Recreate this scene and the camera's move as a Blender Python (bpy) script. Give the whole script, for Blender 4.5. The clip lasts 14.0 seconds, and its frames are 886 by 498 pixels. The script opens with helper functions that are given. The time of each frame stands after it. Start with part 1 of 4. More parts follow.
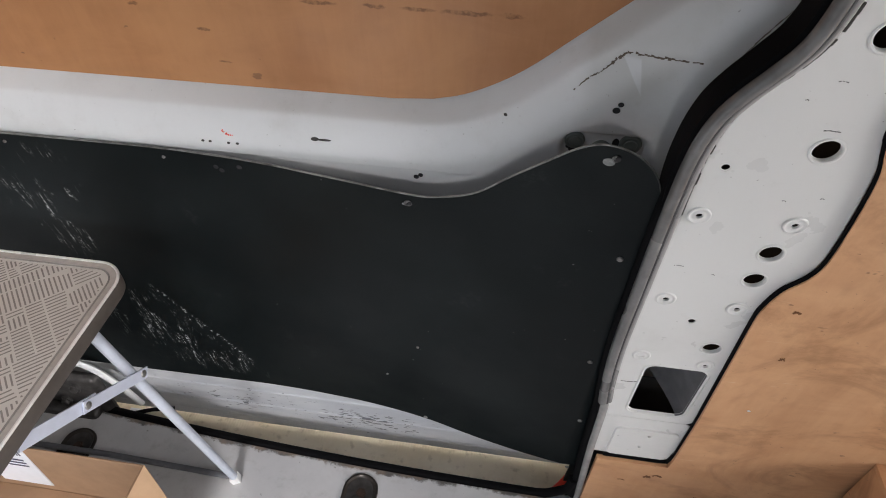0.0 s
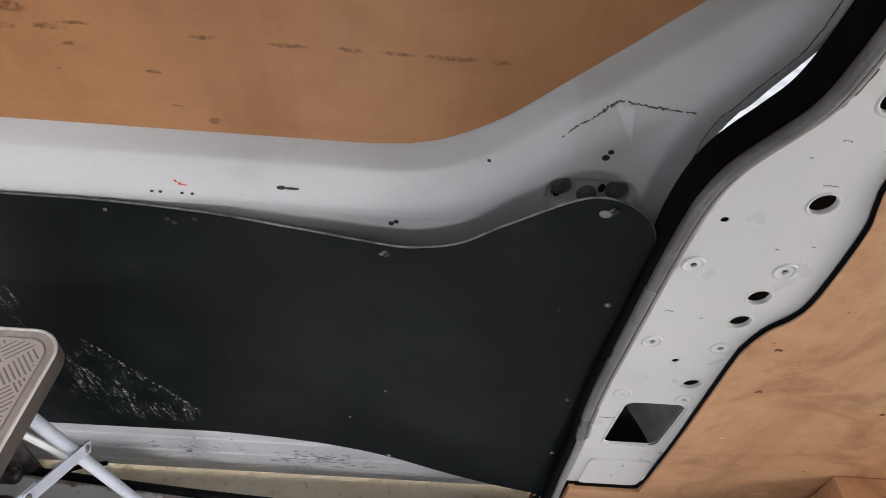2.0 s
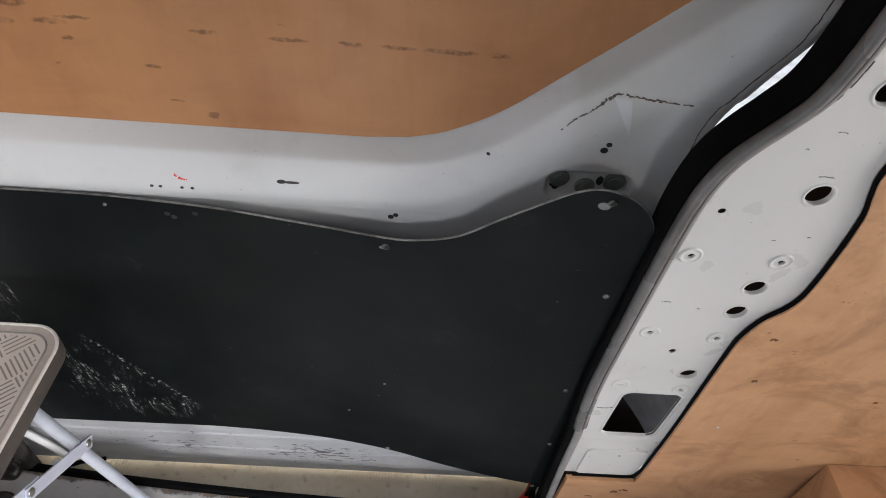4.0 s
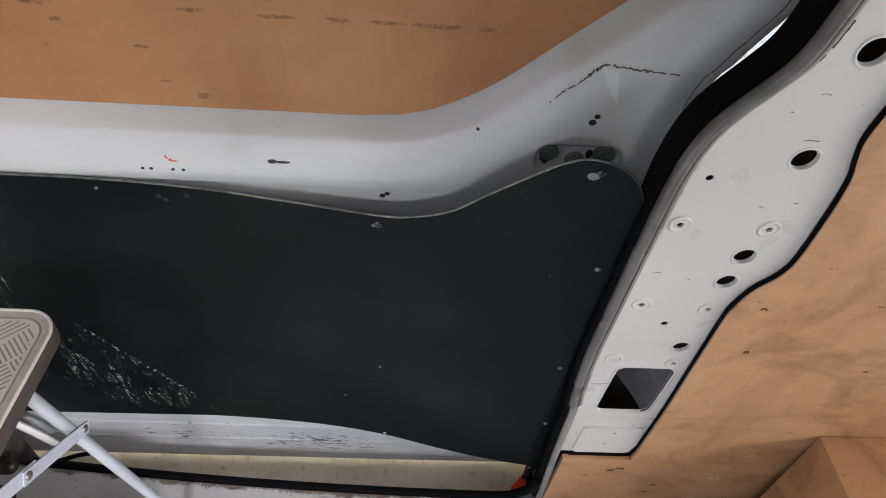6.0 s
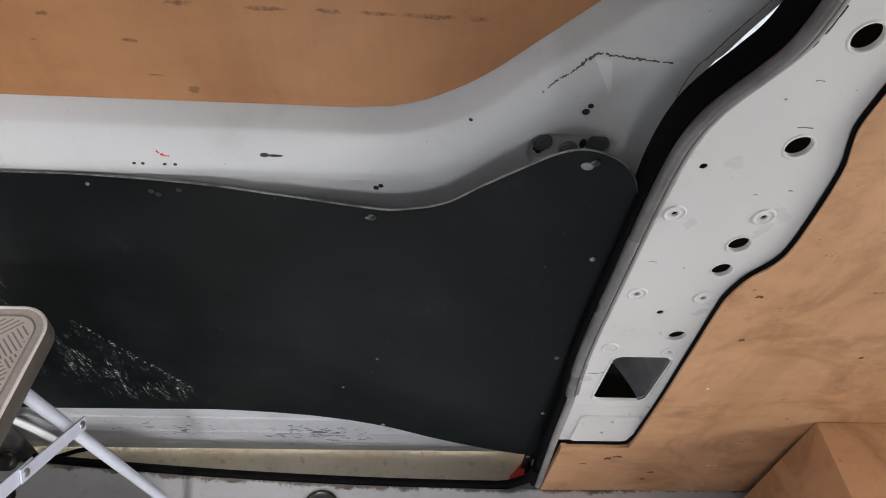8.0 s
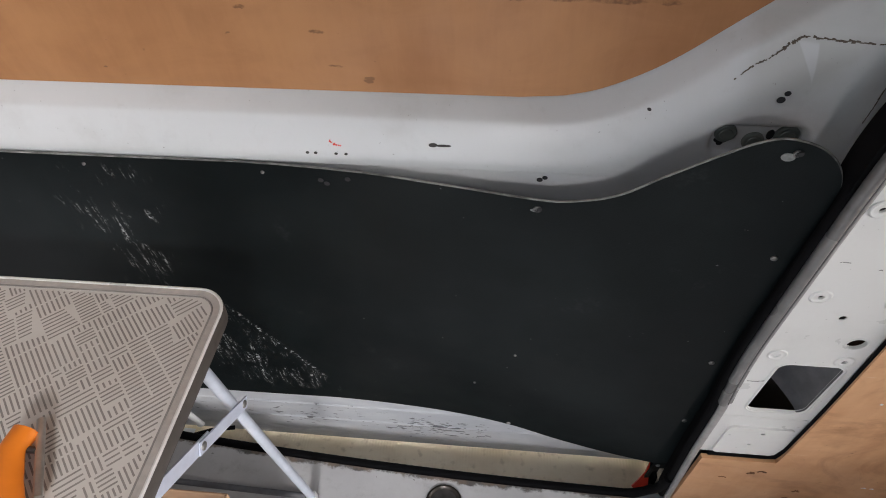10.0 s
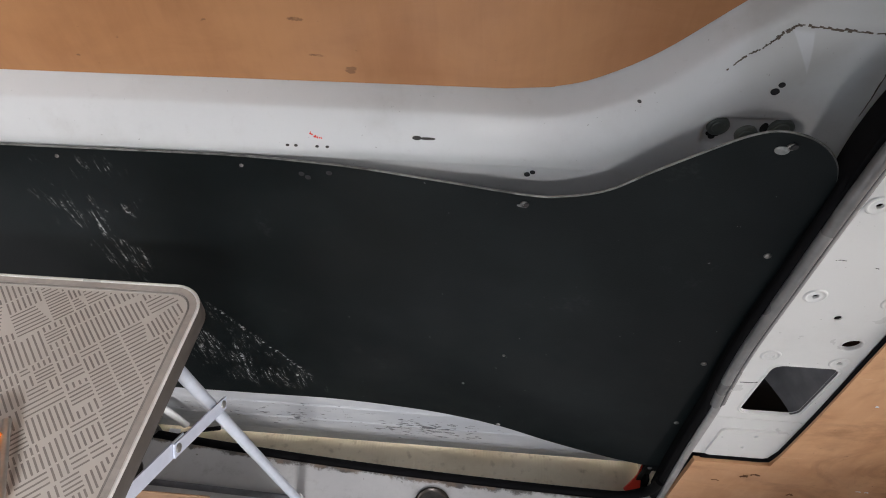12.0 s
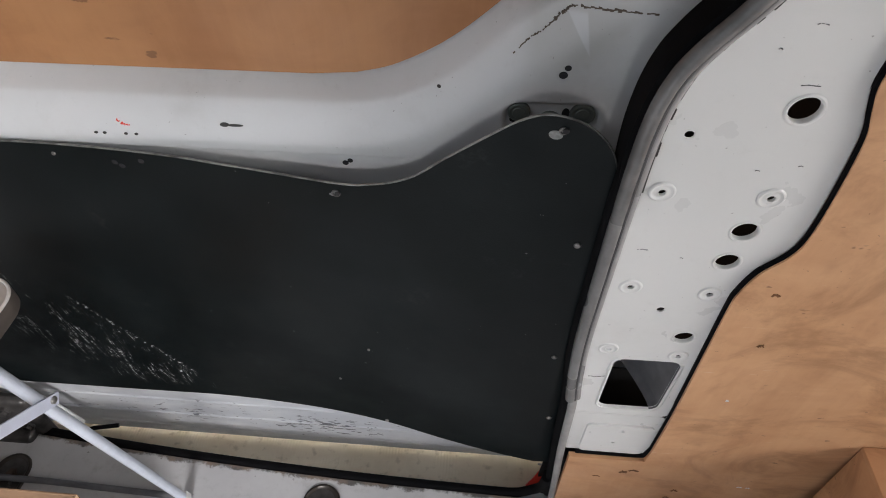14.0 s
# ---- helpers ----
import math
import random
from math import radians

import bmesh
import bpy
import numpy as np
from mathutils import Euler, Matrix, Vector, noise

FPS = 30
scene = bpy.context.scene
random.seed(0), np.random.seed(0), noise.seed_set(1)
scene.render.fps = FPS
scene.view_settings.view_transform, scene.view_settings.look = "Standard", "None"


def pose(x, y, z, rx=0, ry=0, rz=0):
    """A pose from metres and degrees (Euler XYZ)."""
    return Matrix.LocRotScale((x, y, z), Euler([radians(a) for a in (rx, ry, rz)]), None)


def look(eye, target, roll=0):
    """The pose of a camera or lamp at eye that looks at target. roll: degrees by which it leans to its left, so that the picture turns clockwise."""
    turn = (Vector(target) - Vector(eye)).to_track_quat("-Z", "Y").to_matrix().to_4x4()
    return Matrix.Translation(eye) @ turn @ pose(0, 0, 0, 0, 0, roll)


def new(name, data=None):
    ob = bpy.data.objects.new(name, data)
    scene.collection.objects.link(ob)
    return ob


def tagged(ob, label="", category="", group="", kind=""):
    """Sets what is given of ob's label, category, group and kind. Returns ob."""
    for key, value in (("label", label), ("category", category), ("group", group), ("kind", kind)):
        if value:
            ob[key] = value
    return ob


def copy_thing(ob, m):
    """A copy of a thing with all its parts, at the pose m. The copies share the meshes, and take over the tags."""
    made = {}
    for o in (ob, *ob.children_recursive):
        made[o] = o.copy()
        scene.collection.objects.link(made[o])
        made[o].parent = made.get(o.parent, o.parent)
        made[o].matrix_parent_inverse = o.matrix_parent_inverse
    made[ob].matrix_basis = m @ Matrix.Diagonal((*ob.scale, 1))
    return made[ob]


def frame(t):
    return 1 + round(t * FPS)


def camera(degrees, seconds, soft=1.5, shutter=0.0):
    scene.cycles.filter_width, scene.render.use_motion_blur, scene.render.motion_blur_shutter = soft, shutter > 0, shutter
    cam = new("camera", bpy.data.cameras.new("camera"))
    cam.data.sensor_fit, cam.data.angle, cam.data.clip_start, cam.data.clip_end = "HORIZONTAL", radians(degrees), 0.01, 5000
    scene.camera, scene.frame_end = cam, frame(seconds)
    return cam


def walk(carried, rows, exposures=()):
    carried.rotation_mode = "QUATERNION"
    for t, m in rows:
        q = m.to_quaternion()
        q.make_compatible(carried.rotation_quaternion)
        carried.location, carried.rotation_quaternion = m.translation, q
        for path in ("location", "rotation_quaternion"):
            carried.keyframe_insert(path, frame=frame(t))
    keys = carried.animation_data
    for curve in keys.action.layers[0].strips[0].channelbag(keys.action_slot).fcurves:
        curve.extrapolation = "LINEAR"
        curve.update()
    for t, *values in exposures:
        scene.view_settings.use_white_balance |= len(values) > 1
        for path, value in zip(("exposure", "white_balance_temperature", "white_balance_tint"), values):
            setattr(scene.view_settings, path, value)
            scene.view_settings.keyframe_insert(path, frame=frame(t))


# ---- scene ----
cam = camera(70.6, 14.0, soft=1.0)
METRES, EYE, TILT, LEAN, TURN = 0.62, 1.2656, -44.393, -0.129, 8.478
ROWS = [
    (0.0, -0.0012, -0.0002, 0.0012, -0.0677, -0.0694, -0.0175),
    (0.5, -0.0751, 0.0285, 0.0959, -5.1158, 0.3826, 0.746),
    (1.0, -0.1271, 0.0559, 0.1061, -6.9392, -0.1317, 1.4853),
    (1.5, -0.1248, 0.0683, 0.0879, -7.2351, -0.2244, 1.9073),
    (2.0, -0.116, 0.0729, 0.1036, -7.4279, -0.314, 2.1714),
    (2.5, -0.1232, 0.0803, 0.1078, -7.5491, -0.4901, 2.3389),
    (5.0, -0.1311, 0.0511, 0.0903, -8.3079, -0.8966, 2.8479),
    (5.5, -0.1233, 0.0495, 0.0786, -8.4252, -0.929, 3.244),
    (6.0, -0.1274, 0.0582, 0.0616, -8.5427, -1.1331, 3.6676),
    (6.5, -0.1273, 0.0576, 0.0612, -8.5159, -1.359, 3.9407),
    (7.0, -0.1267, 0.0533, 0.06, -8.5561, -1.5606, 4.0874),
    (7.5, -0.1244, 0.0559, 0.0623, -8.6429, -1.7981, 4.2459),
    (8.0, -0.1201, 0.0606, 0.0633, -8.7379, -2.0103, 4.3893),
    (8.5, -0.1231, 0.065, 0.0646, -8.7272, -2.0753, 4.5029),
    (9.0, -0.232, 0.074, 0.0731, -6.6162, -1.6873, 4.4469),
    (9.2, -0.2941, 0.0726, 0.0711, -4.0262, -1.4648, 4.2916),
    (11.3, -0.2499, 0.1326, 0.032, -0.59, -1.386, 2.7101),
    (11.5, -0.2582, 0.1311, 0.038, -1.0466, -1.3807, 2.7779),
    (12.0, -0.2558, 0.1288, 0.0457, -1.6997, -1.3439, 2.8448),
    (12.5, -0.2175, 0.1217, 0.0214, -2.4359, -1.3895, 2.9221),
    (13.0, -0.1106, 0.0965, -0.0126, -2.7747, -1.5155, 2.936),
    (13.5, -0.0031, 0.0636, -0.038, -2.2404, -1.4697, 2.8904),
    (14.0, 0.074, 0.1481, 0.0137, -2.1413, -1.5285, 2.8898),
]
walk(cam, [(t, pose(0, 0, EYE, TILT, LEAN, TURN) @ pose(METRES * x, METRES * y, METRES * z, 90 + pitch, roll, yaw)) for t, x, y, z, yaw, pitch, roll in ROWS])

REAR, FRONT, FAR_SIDE, TOP_Z = 2.45, -1.75, -1.15, 1.72  # ends, far side and roof of the van

# ---- light: soft daylight through the open rear doors, an assumed open far side, and an added overhead fill ----
world = bpy.data.worlds.new("sky")
scene.world = world
world.use_nodes = True
wn = world.node_tree
sky = wn.nodes.new("ShaderNodeTexSky")
sky.sky_type, sky.sun_disc = "NISHITA", False
sky.sun_elevation, sky.sun_rotation = radians(44), radians(22)
wn.links.new(sky.outputs[0], wn.nodes["Background"].inputs[0])
wn.nodes["Background"].inputs[1].default_value = 0.15

sun_data = bpy.data.lights.new("sun", "SUN")
sun_data.energy, sun_data.angle, sun_data.color = 4.0, radians(6), (1.0, 0.97, 0.93)
sun = new("sun", sun_data)
sun.matrix_world = look((1.6, 4, 4.2), (0, 0, 0))

REAR_LAMP = 48.0
SIDE_LAMP = 470.0
ROOF_FILL_LAMP = 3.2


def area(name, eye, target, w, h, watts, colour):
    d = bpy.data.lights.new(name, "AREA")
    d.shape, d.size, d.size_y, d.energy, d.color = "RECTANGLE", w, h, watts, colour
    ob = new(name, d)
    ob.matrix_world = look(eye, target)
    return ob


area("rear_door_daylight", (2.42, -0.26, 1.20), (0.2, -0.26, 0.75), 1.40, 0.84, REAR_LAMP, (1.0, 0.955, 0.92))
# lamp added beyond an assumed far-side opening, to brighten table, floor and lower door
area("assumed_side_daylight", (0.40, -1.95, 2.25), (-0.15, 0.5, 0.05), 1.6, 1.2, SIDE_LAMP, (1.0, 0.968, 0.96))
# overhead lamp added to fill the board's shade; no roof opening is known
area("overhead_fill", (-0.70, -0.42, TOP_Z - 0.01), (-0.70, -0.40, 0.0), 0.60, 0.60, ROOF_FILL_LAMP, (0.985, 0.97, 0.985))
# the door stands ajar: daylight over the step, through the gap under it
area("door_gap_daylight", (-0.5, 0.795, -0.129), (-0.5, 0.60, -0.136), 1.4, 0.012, 2.0, (1.0, 0.98, 0.97))


# ---- node helpers and materials ----
class Mat:
    def __init__(self, name, rough=0.5, metal=0.0):
        self.m = bpy.data.materials.new(name)
        self.m.use_nodes = True
        self.t = self.m.node_tree
        self.b = self.t.nodes["Principled BSDF"]
        self.b.inputs["Roughness"].default_value = rough
        self.b.inputs["Metallic"].default_value = metal
        self.co = self.t.nodes.new("ShaderNodeTexCoord").outputs["Object"]

    def put(self, socket, value):
        if isinstance(value, (int, float)):
            socket.default_value = value
        elif isinstance(value, tuple):
            socket.default_value = (*value, 1.0) if len(value) == 3 and socket.type == "RGBA" else value
        else:
            self.t.links.new(value, socket)

    def math(self, op, a, b=0.0, c=0.0):
        n = self.t.nodes.new("ShaderNodeMath")
        n.operation = op
        for s, v in zip(n.inputs, (a, b, c)):
            self.put(s, v)
        return n.outputs[0]

    def mapped(self, scale=(1, 1, 1), turn=(0, 0, 0), shift=(0, 0, 0), src=None):
        n = self.t.nodes.new("ShaderNodeMapping")
        n.inputs["Scale"].default_value = scale
        n.inputs["Rotation"].default_value = [radians(a) for a in turn]
        n.inputs["Location"].default_value = shift
        self.put(n.inputs["Vector"], self.co if src is None else src)
        return n.outputs[0]

    def noise(self, scale, detail=3.0, rough=0.55, src=None, distort=0.0):
        n = self.t.nodes.new("ShaderNodeTexNoise")
        n.inputs["Scale"].default_value = scale
        n.inputs["Detail"].default_value = detail
        n.inputs["Roughness"].default_value = rough
        n.inputs["Distortion"].default_value = distort
        self.put(n.inputs["Vector"], self.co if src is None else src)
        return n.outputs["Fac"]

    def step(self, value, lo, hi, out0=0.0, out1=1.0):
        n = self.t.nodes.new("ShaderNodeMapRange")
        n.interpolation_type = "SMOOTHSTEP"
        self.put(n.inputs[0], value)
        for i, v in enumerate((lo, hi, out0, out1)):
            n.inputs[i + 1].default_value = v
        return n.outputs[0]

    def mix(self, fac, a, b):
        n = self.t.nodes.new("ShaderNodeMix")
        n.data_type = "RGBA"
        self.put(n.inputs[0], fac)
        self.put(n.inputs[6], a)
        self.put(n.inputs[7], b)
        return n.outputs[2]

    def xyz(self, src=None):
        n = self.t.nodes.new("ShaderNodeSeparateXYZ")
        self.put(n.inputs[0], self.co if src is None else src)
        return n.outputs

    def bump(self, height, strength=0.3, dist=0.001):
        n = self.t.nodes.new("ShaderNodeBump")
        n.inputs["Strength"].default_value = strength
        n.inputs["Distance"].default_value = dist
        self.put(n.inputs["Height"], height)
        self.t.links.new(n.outputs[0], self.b.inputs["Normal"])

    def colour(self, value):
        self.put(self.b.inputs["Base Color"], value)
        return self.m

    def rough(self, value):
        self.put(self.b.inputs["Roughness"], value)


def paint(name, base, dirt=(0.30, 0.28, 0.25), amount=0.35, rough=0.38, wear=None):
    """Van body paint: fine orange peel, faint grime and hair scratches."""
    m = Mat(name, rough)
    grime = m.step(m.noise(7.0, 6, 0.65), 0.5, 0.8)
    fine = m.step(m.noise(60.0, 4, 0.7), 0.55, 0.85)
    c = m.mix(m.math("MULTIPLY", grime, amount * 0.6), base, dirt)
    c = m.mix(m.math("MULTIPLY", fine, amount * 0.35), c, dirt)
    speck = m.step(m.noise(240.0, 2, 0.5), 0.755, 0.78)
    c = m.mix(m.math("MULTIPLY", speck, 0.5), c, (0.12, 0.10, 0.09))
    m.rough(m.step(m.noise(18.0, 4), 0.3, 0.7, rough - 0.06, rough + 0.12))
    m.bump(m.noise(220.0, 2), 0.06, 0.0008)
    return m.colour(wear(m, c) if wear else c)


def plywood(name, light, dark, stain=None, shabby=0.3, worn=False):
    """Birch ply: long vertical grain, broad tone, small gouges."""
    m = Mat(name, 0.55)
    grain = m.noise(1.0, 8, 0.6, m.mapped((90, 90, 5)), 0.6)
    broad = m.noise(1.0, 4, 0.6, m.mapped((5, 5, 1.6)), 0.8)
    cloud = m.noise(9.0, 4, 0.6)
    mott = m.noise(1.0, 5, 0.6, m.mapped((7, 7, 12)), 1.0)
    f = m.math("ADD", m.math("ADD", m.math("MULTIPLY", grain, 0.16), m.math("MULTIPLY", broad, 0.5)), m.math("MULTIPLY", mott, 0.42))
    c = m.mix(m.step(f, 0.38, 0.78), light, dark)
    c = m.mix(m.step(cloud, 0.55, 0.85, 0.0, shabby), c, tuple(v * 0.55 for v in dark))
    pit = m.step(m.noise(1.0, 3, 0.6, m.mapped((26, 26, 48))), 0.70, 0.735)
    c = m.mix(m.math("MULTIPLY", pit, 0.55), c, (0.09, 0.04, 0.02))
    scuff = m.step(m.noise(1.0, 5, 0.7, m.mapped((30, 30, 70), (0, 25, 0))), 0.70, 0.76)
    c = m.mix(m.math("MULTIPLY", scuff, shabby * 0.6), c, (0.62, 0.45, 0.30))
    if worn:
        blot = m.noise(1.0, 6, 0.68, m.mapped((4.5, 4.5, 6.5), (0, 20, 0)), 1.4)
        c = m.mix(m.step(blot, 0.46, 0.70, 0.0, 0.68), c, (0.30, 0.145, 0.065))
        rub = m.noise(1.0, 6, 0.7, m.mapped((22, 22, 9), (0, -35, 0)), 0.8)
        c = m.mix(m.step(rub, 0.60, 0.78, 0.0, 0.4), c, (0.24, 0.12, 0.06))
        hair = m.step(m.noise(1.0, 3, 0.6, m.mapped((12, 12, 260), (0, 32, 0))), 0.72, 0.75)
        c = m.mix(m.math("MULTIPLY", hair, 0.35), c, (0.70, 0.56, 0.42))
        dot = m.step(m.noise(160.0, 2, 0.5), 0.735, 0.76)
        c = m.mix(m.math("MULTIPLY", dot, 0.5), c, (0.12, 0.055, 0.03))
    if stain is not None:
        x, y, z = m.xyz()
        jx = m.math("MULTIPLY", m.math("SUBTRACT", m.noise(60.0, 4, 0.7), 0.5), 0.016)
        jz = m.math("MULTIPLY", m.math("SUBTRACT", m.noise(75.0, 4, 0.7), 0.5), 0.009)
        xx, zz = m.math("ADD", x, jx), m.math("ADD", z, jz)
        marks = 0.0
        for cx, dz, rx, rz in ((-0.517, 0.0, 0.012, 0.0035), (-0.47, 0.003, 0.017, 0.004), (-0.445, 0.009, 0.018, 0.002), (-0.32, 0.003, 0.014, 0.003), (-0.236, 0.001, 0.022, 0.0028), (-0.173, 0.001, 0.012, 0.0022), (-0.125, 0.001, 0.021, 0.0026), (-0.07, 0.0, 0.03, 0.003), (-0.022, 0.0, 0.015, 0.0032), (-0.367, -0.085, 0.010, 0.0014), (-0.381, -0.042, 0.008, 0.002), (-0.50, 0.022, 0.016, 0.006), (-0.459, -0.015, 0.007, 0.002), (-0.60, 0.004, 0.02, 0.004), (-0.68, 0.0, 0.012, 0.003)):
            du = m.math("DIVIDE", m.math("SUBTRACT", xx, cx), rx)
            dv = m.math("DIVIDE", m.math("SUBTRACT", zz, stain + dz), rz)
            blob = m.step(m.math("ADD", m.math("MULTIPLY", du, du), m.math("MULTIPLY", dv, dv)), 0.35, 1.3, 1.0, 0.0)
            marks = blob if marks == 0.0 else m.math("MAXIMUM", marks, blob)
        marks = m.math("MULTIPLY", marks, m.step(m.noise(110.0, 3, 0.6), 0.32, 0.60, 0.08, 0.72))
        c = m.mix(marks, c, (0.11, 0.042, 0.015))
    m.rough(m.step(cloud, 0.3, 0.7, 0.45, 0.65))
    m.bump(m.math("ADD", grain, m.math("MULTIPLY", pit, -2.0)), 0.12, 0.001)
    return m.colour(c)


def plain(name, base, rough=0.5, metal=0.0, vary=0.25, scale=40.0, bump=0.1):
    m = Mat(name, rough, metal)
    n = m.noise(scale, 5, 0.6)
    big = m.noise(scale / 9.0, 3, 0.6)
    f = m.math("MULTIPLY", m.math("ADD", n, big), 0.5)
    c = m.mix(m.step(f, 0.35, 0.7), tuple(v * (1 - vary) for v in base), tuple(min(1.0, v * (1 + vary)) for v in base))
    m.rough(m.step(big, 0.3, 0.7, max(0.05, rough - 0.07), min(1.0, rough + 0.1)))
    m.bump(n, bump, 0.001)
    return m.colour(c)


def door_wear_and_tint(m, c):
    """Dark rubbed streaks and shade-tinted grime low on the door, greyer round the sealer line."""
    x, y, z = m.xyz()

    def spot(cx, cz, rx, rz):
        du, dv = m.math("DIVIDE", m.math("SUBTRACT", x, cx), rx), m.math("DIVIDE", m.math("SUBTRACT", z, cz), rz)
        return m.step(m.math("ADD", m.math("MULTIPLY", du, du), m.math("MULTIPLY", dv, dv)), 0.0, 1.0, 1.0, 0.0)

    low = m.step(z, 0.112, 0.085)
    where = m.math("MAXIMUM", spot(-0.28, -0.03, 0.19, 0.07), m.math("MAXIMUM", spot(-0.57, -0.015, 0.085, 0.05), m.math("MULTIPLY", spot(-0.62, 0.0, 0.3, 0.10), 0.55)))
    where = m.math("ADD", m.math("MULTIPLY", where, 0.16), m.math("MULTIPLY", spot(-0.3, -0.02, 0.8, 0.12), 0.035))
    streak = m.math("ADD", m.noise(1.0, 3, 0.5, m.mapped((48, 1, 150), (0, 2, 0)), 0.4), where)
    # patchy grime; its blue-grey also paints in the dimmer, cooler light here
    grime_and_shade = m.math("MULTIPLY", m.step(m.noise(1.0, 5, 0.6, m.mapped((7, 1, 16)), 0.4), 0.25, 0.7, 0.45, 0.95), low)
    c = m.mix(m.math("MULTIPLY", grime_and_shade, 0.62), c, (0.31, 0.335, 0.40))
    rub = m.math("MULTIPLY", m.step(streak, 0.75, 0.78), low)
    c = m.mix(m.math("MULTIPLY", rub, 0.9), c, (0.075, 0.077, 0.09))
    grey_patch = m.math("MULTIPLY", m.step(m.math("ADD", x, m.math("MULTIPLY", m.noise(30.0, 3), 0.02)), 0.055, 0.085), m.step(m.math("SUBTRACT", x, m.math("MULTIPLY", m.math("SUBTRACT", z, 0.9), 0.5)), 0.15, 0.105))
    grey_patch = m.math("MULTIPLY", grey_patch, m.step(z, 0.875, 0.93))
    wedge = m.math("SUBTRACT", m.math("ADD", 0.0015, m.math("MULTIPLY", m.math("SUBTRACT", z, 0.925), 0.22)), m.math("ABSOLUTE", m.math("SUBTRACT", m.math("ADD", x, m.math("MULTIPLY", m.math("SUBTRACT", z, 0.925), 0.4)), 0.1185)))
    wedge = m.math("MULTIPLY", m.step(wedge, -0.001, 0.001), m.step(z, 0.960, 0.955))
    grey_patch = m.math("MULTIPLY", grey_patch, m.math("SUBTRACT", 1.0, wedge))
    return m.mix(m.math("MULTIPLY", grey_patch, 0.36), c, (0.36, 0.355, 0.32))


WHITE = paint("white_body_paint", (0.66, 0.67, 0.68))
WHITE_PILLAR = paint("white_pillar_paint", (0.66, 0.66, 0.65), amount=0.3, rough=0.33)
# unseen roof and walls, kept dark to cut the light they bounce
SHELL_GREY = paint("unseen_shell_grey", (0.15, 0.15, 0.15))
PLY_WINDOW = plywood("orange_plywood", (0.46, 0.22, 0.093), (0.345, 0.148, 0.058), stain=0.977, shabby=0.25)
PLY_WALL = plywood("pale_plywood", (0.62, 0.355, 0.19), (0.46, 0.235, 0.115), shabby=0.7, worn=True)
RUBBER = plain("black_rubber", (0.0035, 0.0035, 0.0042), 0.85, bump=0.15)
RUBBER.node_tree.nodes["Principled BSDF"].inputs["Specular IOR Level"].default_value = 0.1
TRIM = plain("grey_painted_flange", (0.15, 0.148, 0.148), 0.26, vary=0.35, scale=25.0)
# near-black that paints the shade inside the hollow pillar
HOLLOW_SHADE = plain("hollow_shade_black", (0.006, 0.006, 0.006), 0.95)
# dark discs in this colour paint the shade of small holes
DARK = plain("dark_hole_shade", (0.02, 0.02, 0.022), 0.8)
STEEL = plain("zinc_screw", (0.30, 0.29, 0.28), 0.42, 0.9)
WASHER = plain("dull_washer", (0.16, 0.16, 0.155), 0.45, 0.7, 0.5, 300.0)
TUBE_PAINT = plain("powder_coated_tube", (0.50, 0.54, 0.62), 0.36, 0.15, 0.08, 60.0)
BRACE_PAINT = plain("white_coated_bar", (0.58, 0.62, 0.74), 0.4, 0.1, 0.06, 60.0)
RIM = plain("brown_grey_edge", (0.085, 0.072, 0.064), 0.45, 0.1, 0.12, 120.0)
RIM_FLANGE = plain("pale_edge_flange", (0.44, 0.41, 0.38), 0.4, 0.1, 0.12, 120.0)
RIM_TOP = plain("bright_edge_bead", (0.80, 0.79, 0.77), 0.32, 0.35, 0.1, 120.0)
CAP = plain("white_plastic_cap", (0.72, 0.72, 0.72), 0.5, vary=0.06)
CARD = plain("brown_cardboard", (0.30, 0.185, 0.11), 0.85, vary=0.12, scale=22.0)
CARD_IN = plain("pale_cardboard", (0.56, 0.37, 0.23), 0.85, vary=0.10, scale=22.0)
PAPER = plain("white_label", (0.72, 0.74, 0.80), 0.6, vary=0.04)
INK = plain("dark_print", (0.06, 0.06, 0.10), 0.7)
RED = plain("red_reflector", (0.75, 0.045, 0.025), 0.25, vary=0.1)
ORANGE = plain("orange_plastic", (0.75, 0.20, 0.015), 0.38, vary=0.05)
GREASY = plain("greasy_dark_steel", (0.05, 0.047, 0.046), 0.34, 0.4, 0.75, 40.0, 0.6)
BROWN_STEEL = plain("rusty_dark_steel", (0.075, 0.05, 0.04), 0.42, 0.55, 0.5, 45.0, 0.3)
BOSS = plain("grey_green_boss", (0.17, 0.19, 0.178), 0.4, 0.2, 0.3)
SCRAPE = plain("grey_scrape", (0.16, 0.16, 0.165), 0.6, 0.1, 0.5, 200.0)
CHIP = plain("bare_chipped_metal", (0.05, 0.045, 0.042), 0.6, 0.3, 0.4)


